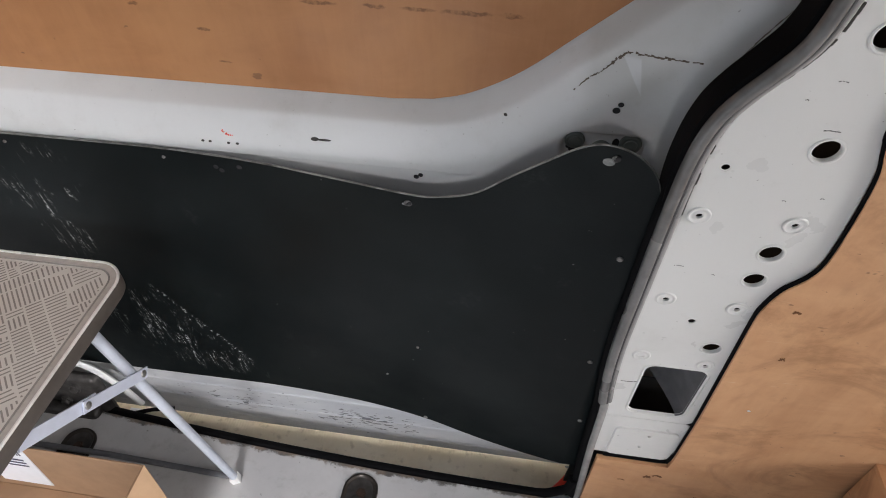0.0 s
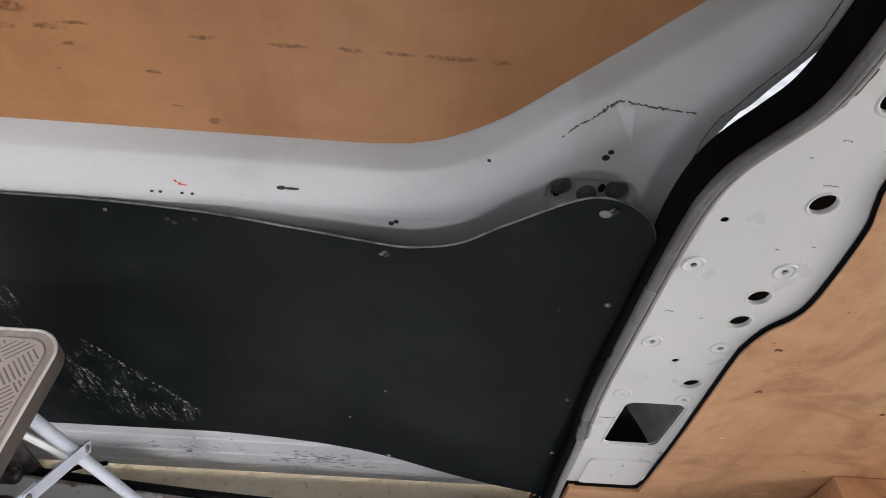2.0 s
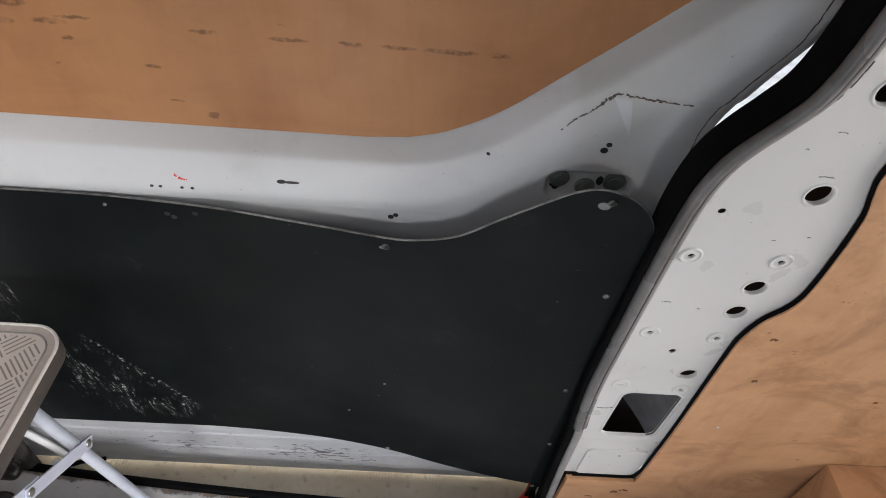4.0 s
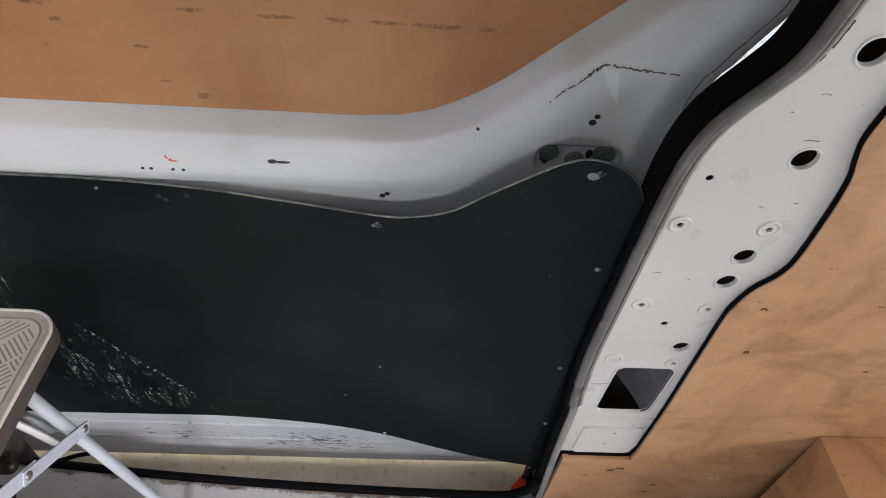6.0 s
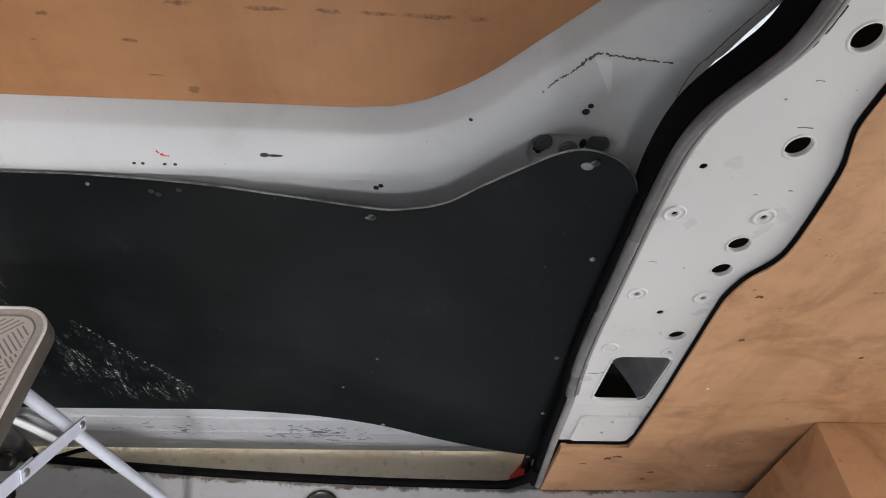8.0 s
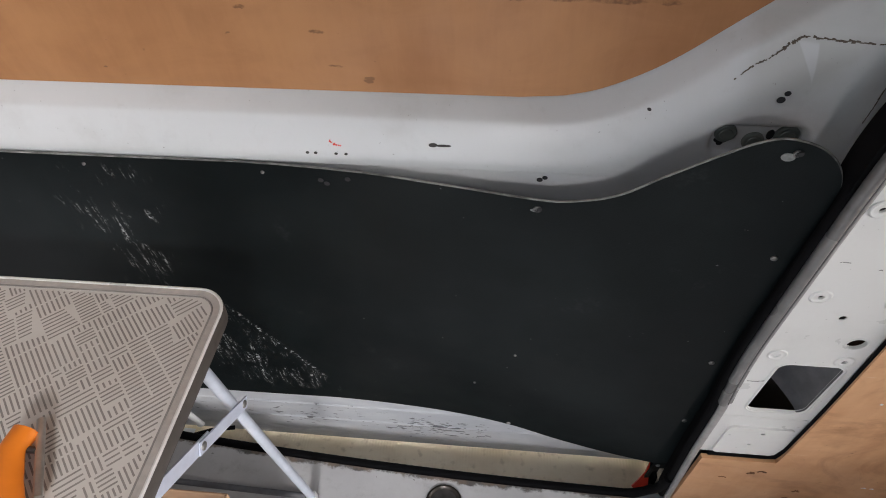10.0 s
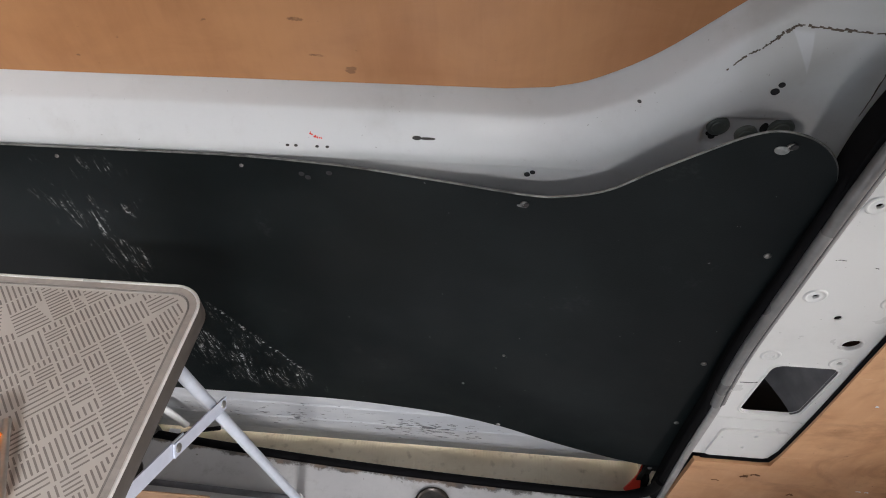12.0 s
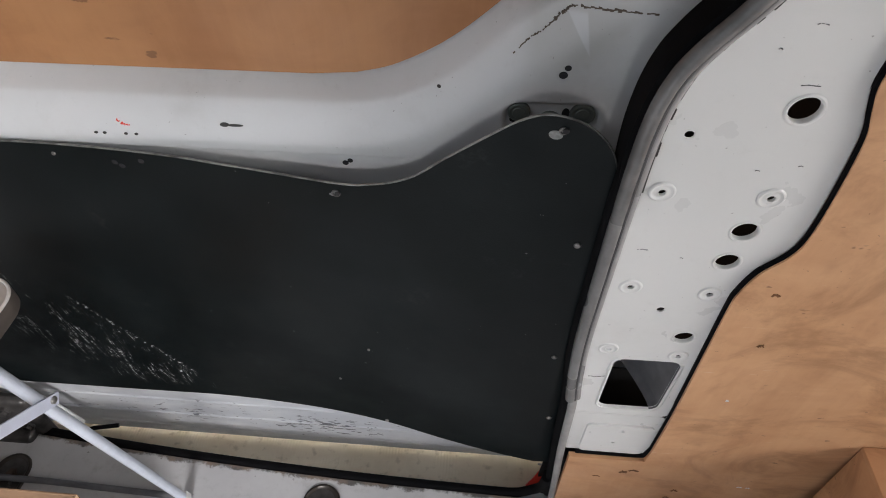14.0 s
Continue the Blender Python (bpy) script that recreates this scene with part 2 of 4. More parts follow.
def panel_material():
    """Black phenolic board: fine grid, dull sheen, two fields of pale scratches."""
    m = Mat("black_scuffed_board", 0.42)
    m.b.inputs["Specular IOR Level"].default_value = 0.09
    c = m.mix(m.step(m.noise(5.0, 4), 0.35, 0.7), (0.0045, 0.0067, 0.0074), (0.0084, 0.0114, 0.0123))
    x, y, z = m.xyz()
    wob = m.math("MULTIPLY", m.math("SUBTRACT", m.noise(16.0, 3), 0.5), 0.05)
    # field beside the table: under a slanting upper edge; field above it: upright
    slope = m.math("ADD", m.math("ADD", m.math("MULTIPLY", x, 0.885), m.math("MULTIPLY", z, 0.466)), m.math("MULTIPLY", wob, 0.25))
    low = m.math("MULTIPLY", m.step(slope, -0.333, -0.343), m.step(slope, -0.56, -0.44))
    low = m.math("MULTIPLY", low, m.math("MULTIPLY", m.step(z, 0.135, 0.19), m.step(z, 0.52, 0.46)))
    lean = m.math("ADD", m.math("ADD", x, m.math("MULTIPLY", z, -0.10)), wob)
    high = m.math("MULTIPLY", m.step(lean, -0.845, -0.80), m.step(lean, -0.695, -0.715))
    high = m.math("MULTIPLY", high, m.math("MULTIPLY", m.step(z, 0.50, 0.57), m.step(z, 0.775, 0.74)))
    field = m.math("MAXIMUM", low, m.math("MULTIPLY", high, 0.9))
    streak = m.noise(1.0, 6, 0.72, m.mapped((135, 1, 17), (0, 4, 0)), 1.2)
    crumb = m.noise(190.0, 4, 0.75)
    clump = m.step(m.noise(1.0, 3, 0.6, m.mapped((26, 1, 15), (0, 10, 0))), 0.48, 0.60)
    mark = m.math("MULTIPLY", m.step(streak, 0.508, 0.645), m.step(crumb, 0.43, 0.585))
    mark = m.math("MULTIPLY", m.math("MULTIPLY", mark, field), clump)
    rim = m.math("MULTIPLY", m.math("MULTIPLY", m.step(slope, -0.341, -0.337), m.step(slope, -0.330, -0.334)), m.math("MULTIPLY", m.step(z, 0.20, 0.23), m.step(z, 0.46, 0.42)))
    mark = m.math("MAXIMUM", mark, m.math("MULTIPLY", rim, m.step(m.noise(170.0, 4, 0.7), 0.52, 0.68)))
    dust = m.math("MULTIPLY", m.step(m.noise(13.0, 6, 0.75), 0.60, 0.85), 0.05)
    speck = m.math("MULTIPLY", m.step(m.noise(120.0, 2, 0.5), 0.77, 0.80), 0.25)
    c = m.mix(m.math("MAXIMUM", m.math("MULTIPLY", mark, 0.88), m.math("MAXIMUM", dust, speck)), c, (0.55, 0.56, 0.55))
    m.rough(m.step(m.noise(6.0, 4), 0.3, 0.7, 0.36, 0.5))
    v = m.t.nodes.new("ShaderNodeTexVoronoi")
    v.inputs["Scale"].default_value = 420.0
    m.t.links.new(m.co, v.inputs["Vector"])
    m.bump(v.outputs["Distance"], 0.12, 0.0006)
    return m.colour(c)


def table_material():
    """Beige-grey laminate with faint wear."""
    m = Mat("beige_table_laminate", 0.42)
    base = m.mix(m.step(m.noise(6.0, 4), 0.35, 0.7), (0.57, 0.535, 0.495), (0.64, 0.605, 0.565))
    base = m.mix(m.math("MULTIPLY", m.step(m.noise(40.0, 4), 0.5, 0.8), 0.2), base, (0.44, 0.41, 0.375))
    m.rough(m.step(m.noise(10.0, 4), 0.3, 0.7, 0.36, 0.5))
    m.bump(m.noise(300.0, 2), 0.05, 0.0005)
    return m.colour(base)


def floor_material():
    """Grey load floor: scuffs, dirt, rust along the sill edge."""
    m = Mat("grey_scuffed_floor", 0.5)
    x, y, z = m.xyz()
    c = m.mix(m.step(m.noise(4.0, 6, 0.65), 0.3, 0.75), (0.42, 0.42, 0.435), (0.53, 0.53, 0.54))
    c = m.mix(m.math("MULTIPLY", m.step(m.noise(30.0, 6, 0.7), 0.5, 0.8), 0.35), c, (0.18, 0.17, 0.16))
    speck = m.step(m.noise(90.0, 2), 0.73, 0.76)
    c = m.mix(m.math("MULTIPLY", speck, 0.6), c, (0.10, 0.09, 0.08))
    dx = m.math("SUBTRACT", x, 0.2)
    edge = m.math("SUBTRACT", m.math("ADD", 0.586, m.math("MULTIPLY", m.math("MULTIPLY", dx, dx), 0.045)), y)
    worn = m.math("ADD", edge, m.math("MULTIPLY", m.math("SUBTRACT", m.noise(16.0, 7, 0.78), 0.5), 0.05))
    rust = m.step(worn, 0.002, 0.009, 1.0, 0.0)
    c = m.mix(m.math("MULTIPLY", rust, 0.85), c, m.mix(m.step(m.noise(25.0, 4), 0.45, 0.6), (0.03, 0.022, 0.017), (0.13, 0.08, 0.048)))
    m.rough(m.step(m.noise(8.0, 5), 0.3, 0.7, 0.42, 0.6))
    m.bump(m.noise(120.0, 4), 0.15, 0.001)
    return m.colour(c)


def tread_material():
    """Cream step tread with fine ribs."""
    m = Mat("cream_step_tread", 0.3)
    x, y, z = m.xyz()
    rib = m.math("SINE", m.math("MULTIPLY", x, 900.0))
    c = m.mix(m.step(m.noise(9.0, 5, 0.65), 0.35, 0.7), (0.82, 0.73, 0.58), (0.72, 0.62, 0.47))
    c = m.mix(m.math("MULTIPLY", m.step(m.noise(50.0, 4), 0.55, 0.75), 0.4), c, (0.28, 0.2, 0.12))
    patchy = m.step(m.noise(7.0, 3), 0.45, 0.6)
    m.bump(m.math("MULTIPLY", rib, patchy), 0.25, 0.0008)
    return m.colour(c)


PANEL, TOP, FLOOR, TREAD = panel_material(), table_material(), floor_material(), tread_material()


# ---- mesh helpers ----
def thing(name, label, category, at=(0, 0, 0), group="", kind=""):
    ob = new(name)
    ob.location = at
    ob.empty_display_size = 0.05
    return tagged(ob, label, category, group, kind)


def under(ob, parent):
    ob.parent = parent
    p = parent
    where = Vector((0, 0, 0))
    while p is not None:
        where += p.location
        p = p.parent
    ob.matrix_parent_inverse = Matrix.Translation(-where) if parent.type == "EMPTY" else Matrix.Identity(4)
    return ob


def part(name, bm, material, parent=None, label="", smooth=True, angle=35):
    """One bmesh, in world places, as ONE mesh object under a thing or part."""
    bmesh.ops.recalc_face_normals(bm, faces=bm.faces)
    if smooth:
        lim = radians(angle)
        for f in bm.faces:
            f.smooth = True
        for e in bm.edges:
            e.smooth = len(e.link_faces) == 2 and e.calc_face_angle(0.0) < lim
    me = bpy.data.meshes.new(name)
    bm.to_mesh(me)
    bm.free()
    me.materials.append(material)
    ob = new(name, me)
    if parent is not None:
        under(ob, parent)
    return tagged(ob, label)


def box(x0, x1, y0, y1, z0, z1, bevel=0.0, seg=2, bm=None):
    own = bmesh.new()
    bmesh.ops.create_cube(own, size=1.0, matrix=Matrix.LocRotScale(((x0 + x1) / 2, (y0 + y1) / 2, (z0 + z1) / 2), None, (x1 - x0, y1 - y0, z1 - z0)))
    if bevel:
        bmesh.ops.bevel(own, geom=own.edges[:], offset=bevel, segments=seg, profile=0.5, affect="EDGES")
    return merge(bm, own)


def merge(bm, own):
    if bm is None:
        return own
    me = bpy.data.meshes.new("scratch")
    own.to_mesh(me)
    own.free()
    bm.from_mesh(me)
    bpy.data.meshes.remove(me)
    return bm


def sweep(path, section, closed=True, caps=True, side=(0, 1, 0), bm=None):
    """Carry a section, points (a, b) across the path, along a path; side: the rough way of b."""
    own = bmesh.new()
    pts = [Vector(p) for p in path]
    rings = []
    for i, p in enumerate(pts):
        t = (pts[min(i + 1, len(pts) - 1)] - pts[max(i - 1, 0)]).normalized()
        b = (Vector(side) - t * t.dot(Vector(side))).normalized()
        a = t.cross(b)
        rings.append([own.verts.new(p + a * u + b * v) for u, v in section])
    n = len(section)
    for r, s in zip(rings, rings[1:]):
        for i in range(n if closed else n - 1):
            own.faces.new((r[i], r[(i + 1) % n], s[(i + 1) % n], s[i]))
    if caps and closed:
        own.faces.new(rings[0][::-1])
        own.faces.new(rings[-1])
    return merge(bm, own)


def ring_section(r, n=12, squash=1.0):
    return [(r * math.cos(2 * math.pi * i / n), r * squash * math.sin(2 * math.pi * i / n)) for i in range(n)]


def tube(path, r, n=14, bm=None, side=(0.13, 0.21, 1)):
    return sweep(path, ring_section(r, n), side=side, bm=bm)


def lathe(profile, m, n=24, bm=None):
    """Turn a profile of (radius, height) round z, then lay it at m."""
    own = bmesh.new()
    rings = [[own.verts.new(m @ Vector((r * math.cos(2 * math.pi * i / n), r * math.sin(2 * math.pi * i / n), h))) for i in range(n)] for r, h in profile]
    for a, b in zip(rings, rings[1:]):
        for i in range(n):
            own.faces.new((a[i], a[(i + 1) % n], b[(i + 1) % n], b[i]))
    own.faces.new(rings[0])
    own.faces.new(rings[-1])
    return merge(bm, own)


def spline(points, steps=6):
    """Catmull-Rom through a few points of any dimension."""
    p = [Vector(q) for q in points]
    p = [2 * p[0] - p[1]] + p + [2 * p[-1] - p[-2]]
    out = []
    for i in range(1, len(p) - 2):
        for k in range(steps):
            t = k / steps
            out.append(0.5 * (2 * p[i] + (p[i + 1] - p[i - 1]) * t + (2 * p[i - 1] - 5 * p[i] + 4 * p[i + 1] - p[i + 2]) * t * t + (3 * p[i] - p[i - 1] - 3 * p[i + 1] + p[i + 2]) * t ** 3))
    return out + [p[-2]]


def circle(cx, cz, rx, rz=None, n=28):
    rz = rx if rz is None else rz
    return [(cx + rx * math.cos(2 * math.pi * i / n), cz + rz * math.sin(2 * math.pi * i / n)) for i in range(n)]


def rounded(x0, x1, z0, z1, r, n=6):
    out = []
    for cx, cz, a in ((x1 - r, z1 - r, 0), (x0 + r, z1 - r, 90), (x0 + r, z0 + r, 180), (x1 - r, z0 + r, 270)):
        out += [(cx + r * math.cos(radians(a + 90 * i / n)), cz + r * math.sin(radians(a + 90 * i / n))) for i in range(n + 1)]
    return out


def plate(outline, holes, face, thick, bm=None, cuts=()):
    """A flat sheet with holes that go through it. face(x, z): the y of its front."""
    own = bmesh.new()
    for loop in (outline, *holes):
        vs = [own.verts.new((p[0], face(p[0], p[1]), p[1])) for p in loop]
        for a, b in zip(vs, vs[1:] + vs[:1]):
            own.edges.new((a, b))
    bmesh.ops.triangle_fill(own, use_beauty=True, use_dissolve=False, edges=own.edges[:])
    for at, way in cuts:
        bmesh.ops.bisect_plane(own, geom=own.verts[:] + own.edges[:] + own.faces[:], dist=1e-6, plane_co=at, plane_no=way)
    for v in own.verts:
        v.co.y = face(v.co.x, v.co.z)
    ext = bmesh.ops.extrude_face_region(own, geom=own.faces[:])
    for v in ext["geom"]:
        if isinstance(v, bmesh.types.BMVert):
            v.co.y += thick
    return merge(bm, own)


# ---- the planes of the side of the van ----
def door_y(x, z):
    return 0.7178 - 0.1144 * z


def pillar_y(x, z):
    return 0.597 - 0.0897 * z


def facet_x(z):
    """Where the flat right part of the pillar rises out of the left one."""
    return 0.250 - 0.17 * max(z - 0.92, 0.0)


def pillar_face_y(x, z):
    """The pressed front of the pillar: above the waist its left part turns away from the rear."""
    y = pillar_y(x, z)
    up = smooth01((z - 0.790) / 0.03)
    e = facet_x(z) - x
    y += up * 0.055 * 0.5 * (e + math.hypot(e, 0.004))
    return y


def cladding_y(x, z):
    return 0.585 - 0.085 * z


def board_gap(x):
    t = min(max((x + 0.5) / 0.65, 0.0), 1.0)
    return 0.008 + 0.078 * t ** 1.5


def board_y(x, z):
    return door_y(x, z) - board_gap(x)


def sill_y(x):
    return 0.586 + 0.045 * (x - 0.2) ** 2


def smooth01(t):
    t = min(max(t, 0.0), 1.0)
    return t * t * (3 - 2 * t)


def window_edge(x, z):
    """How far (x, z) lies outside the boarded window; under 0 inside."""
    a, b, k = 0.858 - z, x * 0.674 - (z - 0.913) * 0.738, 0.055
    h = max(k - abs(a - b), 0.0) / k
    return max(a, b) + h * h * k * 0.25



# ---- the shell of the van ----
floor_bm = bmesh.new()
xs = [FRONT + (0.2 - FRONT) * i / 60 for i in range(61)]
front_row = [floor_bm.verts.new((x, sill_y(x), 0)) for x in xs] + [floor_bm.verts.new((REAR, 0.64, 0))]
mid = floor_bm.verts.new((0.201, 0.64, 0))
front_row.insert(61, mid)
back_row = [floor_bm.verts.new((v.co.x, FAR_SIDE, 0)) for v in front_row]
for i in range(len(front_row) - 1):
    floor_bm.faces.new((front_row[i], front_row[i + 1], back_row[i + 1], back_row[i]))
ext = bmesh.ops.extrude_face_region(floor_bm, geom=floor_bm.faces[:])
for v in ext["geom"]:
    if isinstance(v, bmesh.types.BMVert):
        v.co.z -= 0.03
tagged(part("floor", floor_bm, FLOOR), "grey scuffed metal load floor of a van", "floor", kind="structure")

# hole cut in the unseen roof for the added overhead lamp
roof = box(FRONT, -1.01, FAR_SIDE, 0.75, TOP_Z, TOP_Z + 0.03)
box(-0.39, REAR, FAR_SIDE, 0.75, TOP_Z, TOP_Z + 0.03, bm=roof)
box(-1.01, -0.39, FAR_SIDE, -0.73, TOP_Z, TOP_Z + 0.03, bm=roof)
box(-1.01, -0.39, -0.11, 0.75, TOP_Z, TOP_Z + 0.03, bm=roof)
tagged(part("ceiling", roof, SHELL_GREY), "dark grey van roof with a hole added for the overhead lamp", "ceiling", kind="structure")
# unseen side; its opening is assumed and sized to shape the side lamp
far = box(FRONT, -1.10, FAR_SIDE - 0.03, FAR_SIDE, -0.03, TOP_Z)
box(0.05, REAR, FAR_SIDE - 0.03, FAR_SIDE, -0.03, TOP_Z, bm=far)
box(-1.10, 0.05, FAR_SIDE - 0.03, FAR_SIDE, 1.50, TOP_Z, bm=far)
tagged(part("wall_far_side", far, SHELL_GREY), "dark grey far side with an assumed opening", "wall", kind="structure")
tagged(part("wall_front", box(FRONT - 0.03, FRONT, FAR_SIDE - 0.03, 0.85, -0.25, TOP_Z + 0.03), SHELL_GREY), "dark grey bulkhead", "wall", kind="structure")
rear = box(REAR, REAR + 0.04, FAR_SIDE - 0.03, -0.98, -0.03, TOP_Z + 0.03)
box(REAR, REAR + 0.04, 0.46, 0.70, -0.03, TOP_Z + 0.03, bm=rear)
box(REAR, REAR + 0.04, -0.98, 0.46, 1.62, TOP_Z + 0.03, bm=rear)
box(REAR, REAR + 0.04, -0.98, 0.46, -0.03, 0.02, bm=rear)
tagged(part("wall_rear", rear, SHELL_GREY), "dark grey frame round the open rear doors", "wall", kind="structure")
outer = box(FRONT, 0.24, 0.84, 0.86, -0.25, TOP_Z + 0.03)
box(0.50, REAR, 0.84, 0.86, -0.25, TOP_Z + 0.03, bm=outer)
box(0.24, 0.50, 0.84, 0.86, -0.25, 0.62, bm=outer)
box(0.24, 0.50, 0.84, 0.86, 1.30, TOP_Z + 0.03, bm=outer)
box(FRONT, REAR, 0.55, 0.86, TOP_Z + 0.005, TOP_Z + 0.03, bm=outer)
tagged(part("wall_outer_skin", outer, WHITE), "outer skin of the van side", "wall", kind="structure")
ground_bm = bmesh.new()
bmesh.ops.create_grid(ground_bm, x_segments=2, y_segments=2, size=400)
bmesh.ops.translate(ground_bm, verts=ground_bm.verts, vec=(0, 0, -0.6))
tagged(part("ground", ground_bm, plain("pale_concrete", (0.58, 0.58, 0.56), 0.9, scale=8.0)), "pale concrete yard outside the van", "ground", kind="structure")

upper_side = bmesh.new()
rows = [[upper_side.verts.new((x, y, z)) for x in (FRONT, REAR)] for y, z in ((0.575, 1.295), (0.54, 1.45), (0.47, 1.60), (0.36, TOP_Z), (0.38, TOP_Z), (0.49, 1.60), (0.56, 1.45), (0.595, 1.295))]
for a, b in zip(rows, rows[1:] + rows[:1]):
    upper_side.faces.new((a[0], a[1], b[1], b[0]))
tagged(part("wall_upper_side", upper_side, SHELL_GREY), "dark grey upper side that leans in to the roof", "wall", kind="structure")

# plywood lining beside the pillar
PILLAR_RIGHT = [(0.316, 0.235), (0.313, 0.40), (0.306, 0.56), (0.301, 0.67), (0.302, 0.70), (0.311, 0.735), (0.328, 0.762), (0.335, 0.79), (0.333, 0.85), (0.327, 0.91), (0.318, 0.94), (0.312, 0.965), (0.314, 1.01), (0.318, 1.08), (0.322, 1.2), (0.325, 1.70)]
pillar_side = [(p[0], p[1]) for p in spline(PILLAR_RIGHT, 5)]
outline = [(0.196, 0.003), (0.194, 0.228), (0.316, 0.228)] + [(x + 0.002, z) for x, z in pillar_side if z > 0.24] + [(REAR, 1.70), (REAR, 0.003)]
tagged(part("wall_side_lining", plate(outline, [], cladding_y, 0.009), PLY_WALL), "scuffed pale plywood lining on the van side", "wall", kind="structure")

# ---- boarded sliding door ----
door = thing("sliding_door", "white van sliding door with black board and plywood over its window", "van door", (-0.5, 0.72, -0.145))


def skin_y(x, z):
    y = door_y(x, z)
    d = window_edge(x, z)
    if d < 0.02:
        y += 0.054 - 1.6 * max(d, 0.0)
    else:
        y += 0.022 * max(1 - (d - 0.02) / 0.05, 0.0) ** 1.7
    y += 0.006 * smooth01((0.7785 - z) / 0.002) * smooth01((z - 0.70) / 0.02) * smooth01((-0.03 - x) / 0.12)
    for g in (0.052, -0.022, -0.09):
        y -= 0.0022 * math.exp(-((z - g) / 0.0042) ** 2)
    # shallow pressed pan for the handle
    rx, rz = abs(x - 0.0965) - 0.032, abs(z - 0.841) - 0.004
    r = math.hypot(max(rx, 0), max(rz, 0)) + min(max(rx, rz), 0)
    y += 0.005 * smooth01((0.0175 - r) / 0.0035)
    y -= 0.0012 * math.exp(-((r - 0.0205) / 0.003) ** 2)
    # pressed step above the cracked sealer line
    top = 0.963 if x > 0.1 else 0.963 - (0.1 - x) * 0.68
    y -= 0.004 * smooth01((z - top) / 0.006) * smooth01((x - 0.02) / 0.06)
    # the edge turns outward behind the seal
    e = x - edge_x(z)
    y += 0.008 * smooth01(e / 0.02) + 0.005 * smooth01((e + 0.001) / 0.003) * smooth01((z - 0.84) / 0.03)
    return y


def between(rows, t):
    for (a, u), (b, v) in zip(rows, rows[1:]):
        if t <= b:
            return u + (v - u) * max(t - a, 0.0) / (b - a)
    return rows[-1][1]


def edge_x(z):
    """The fold near the rear edge of the door, which swings back above the waist."""
    return between(((0.80, 0.190), (0.866, 0.192), (0.91, 0.1955), (0.948, 0.204), (0.972, 0.213), (0.996, 0.225), (1.018, 0.238), (1.037, 0.248), (1.06, 0.255), (1.09, 0.262), (1.3, 0.29)), z)


def end_x(z):
    """Where the door ends; a narrow gap to the outside is left beside the seal."""
    return between(((0.80, 0.31), (0.90, 0.30), (0.915, 0.216), (0.93, 0.2075), (0.945, 0.2125), (0.966, 0.222), (1.003, 0.240), (1.035, 0.257), (1.06, 0.275), (1.09, 0.29), (1.3, 0.32)), z)


skin = bmesh.new()
z0 = -0.128
gx = [-1.20 + 0.008 * i for i in range(113)] + [-0.30 + 0.004 * i for i in range(81)] + [0.0225 + 0.0025 * i for i in range(112)]
gz = sorted({round(z0 + 0.0055 * k, 4) for k in range(260) if not 0.768 < z0 + 0.0055 * k < 0.890} | {round(0.769 + 0.001 * k, 4) for k in range(19)} | {round(0.789 + 0.0025 * k, 4) for k in range(41)} | {round(-0.11 + 0.0025 * k, 4) for k in range(74)})
grid = [[skin.verts.new((min(x, end_x(z)), skin_y(min(x, end_x(z)), z), z)) for x in gx] for z in gz]
for k in range(len(gz) - 1):
    for i in range(len(gx) - 1):
        if gx[i] < max(end_x(gz[k]), end_x(gz[k + 1])) - 1e-6:
            skin.faces.new((grid[k][i], grid[k][i + 1], grid[k + 1][i + 1], grid[k + 1][i]))
bmesh.ops.remove_doubles(skin, verts=skin.verts[:], dist=1e-6)
bmesh.ops.delete(skin, geom=[v for v in skin.verts if not v.link_faces], context="VERTS")
# folded lower edge
rim_row = sorted((v for v in skin.verts if abs(v.co.z - gz[0]) < 1e-5), key=lambda v: v.co.x)
low = [skin.verts.new((v.co.x, door_y(v.co.x, z0) + 0.05, z0 - 0.004)) for v in rim_row]
for i in range(len(low) - 1):
    skin.faces.new((rim_row[i], rim_row[i + 1], low[i + 1], low[i]))
part("door_skin", skin, paint("white_door_paint", (0.66, 0.67, 0.68), amount=0.45, wear=door_wear_and_tint), door, "white painted pressed steel", angle=50)

# plywood in the window
wo = [(x, 0.858) for x in (-1.2, -0.9, -0.6, -0.3, -0.16)]
wo += [(p[0], p[1]) for p in spline([(-0.11, 0.862), (-0.072, 0.8725), (-0.03, 0.894), (0.005, 0.919), (0.047, 0.957), (0.104, 1.008)], 5)] + [(0.30, 1.19), (0.30, 1.30), (-1.2, 1.30)]
part("window_board", plate(wo, [], lambda x, z: door_y(x, z) + 0.046, 0.004), PLY_WINDOW, door, "orange stained plywood sheet")

# black board: between an upper and a lower edge
upper = spline([(-1.2, 0.781), (-0.75, 0.781), (-0.38, 0.7805), (-0.245, 0.7745), (-0.13, 0.7695), (-0.085, 0.777), (-0.045, 0.795), (-0.006, 0.831), (0.038, 0.870), (0.061, 0.889), (0.083, 0.8995), (0.107, 0.898), (0.127, 0.888), (0.1415, 0.872), (0.1495, 0.853), (0.1520, 0.835)], 8)
lower = spline([(-1.2, 0.108), (-0.75, 0.110), (-0.50, 0.114), (-0.36, 0.1205), (-0.24, 0.125), (-0.13, 0.116), (-0.03, 0.092), (0.06, 0.081), (0.13, 0.082), (0.184, 0.088)], 8)


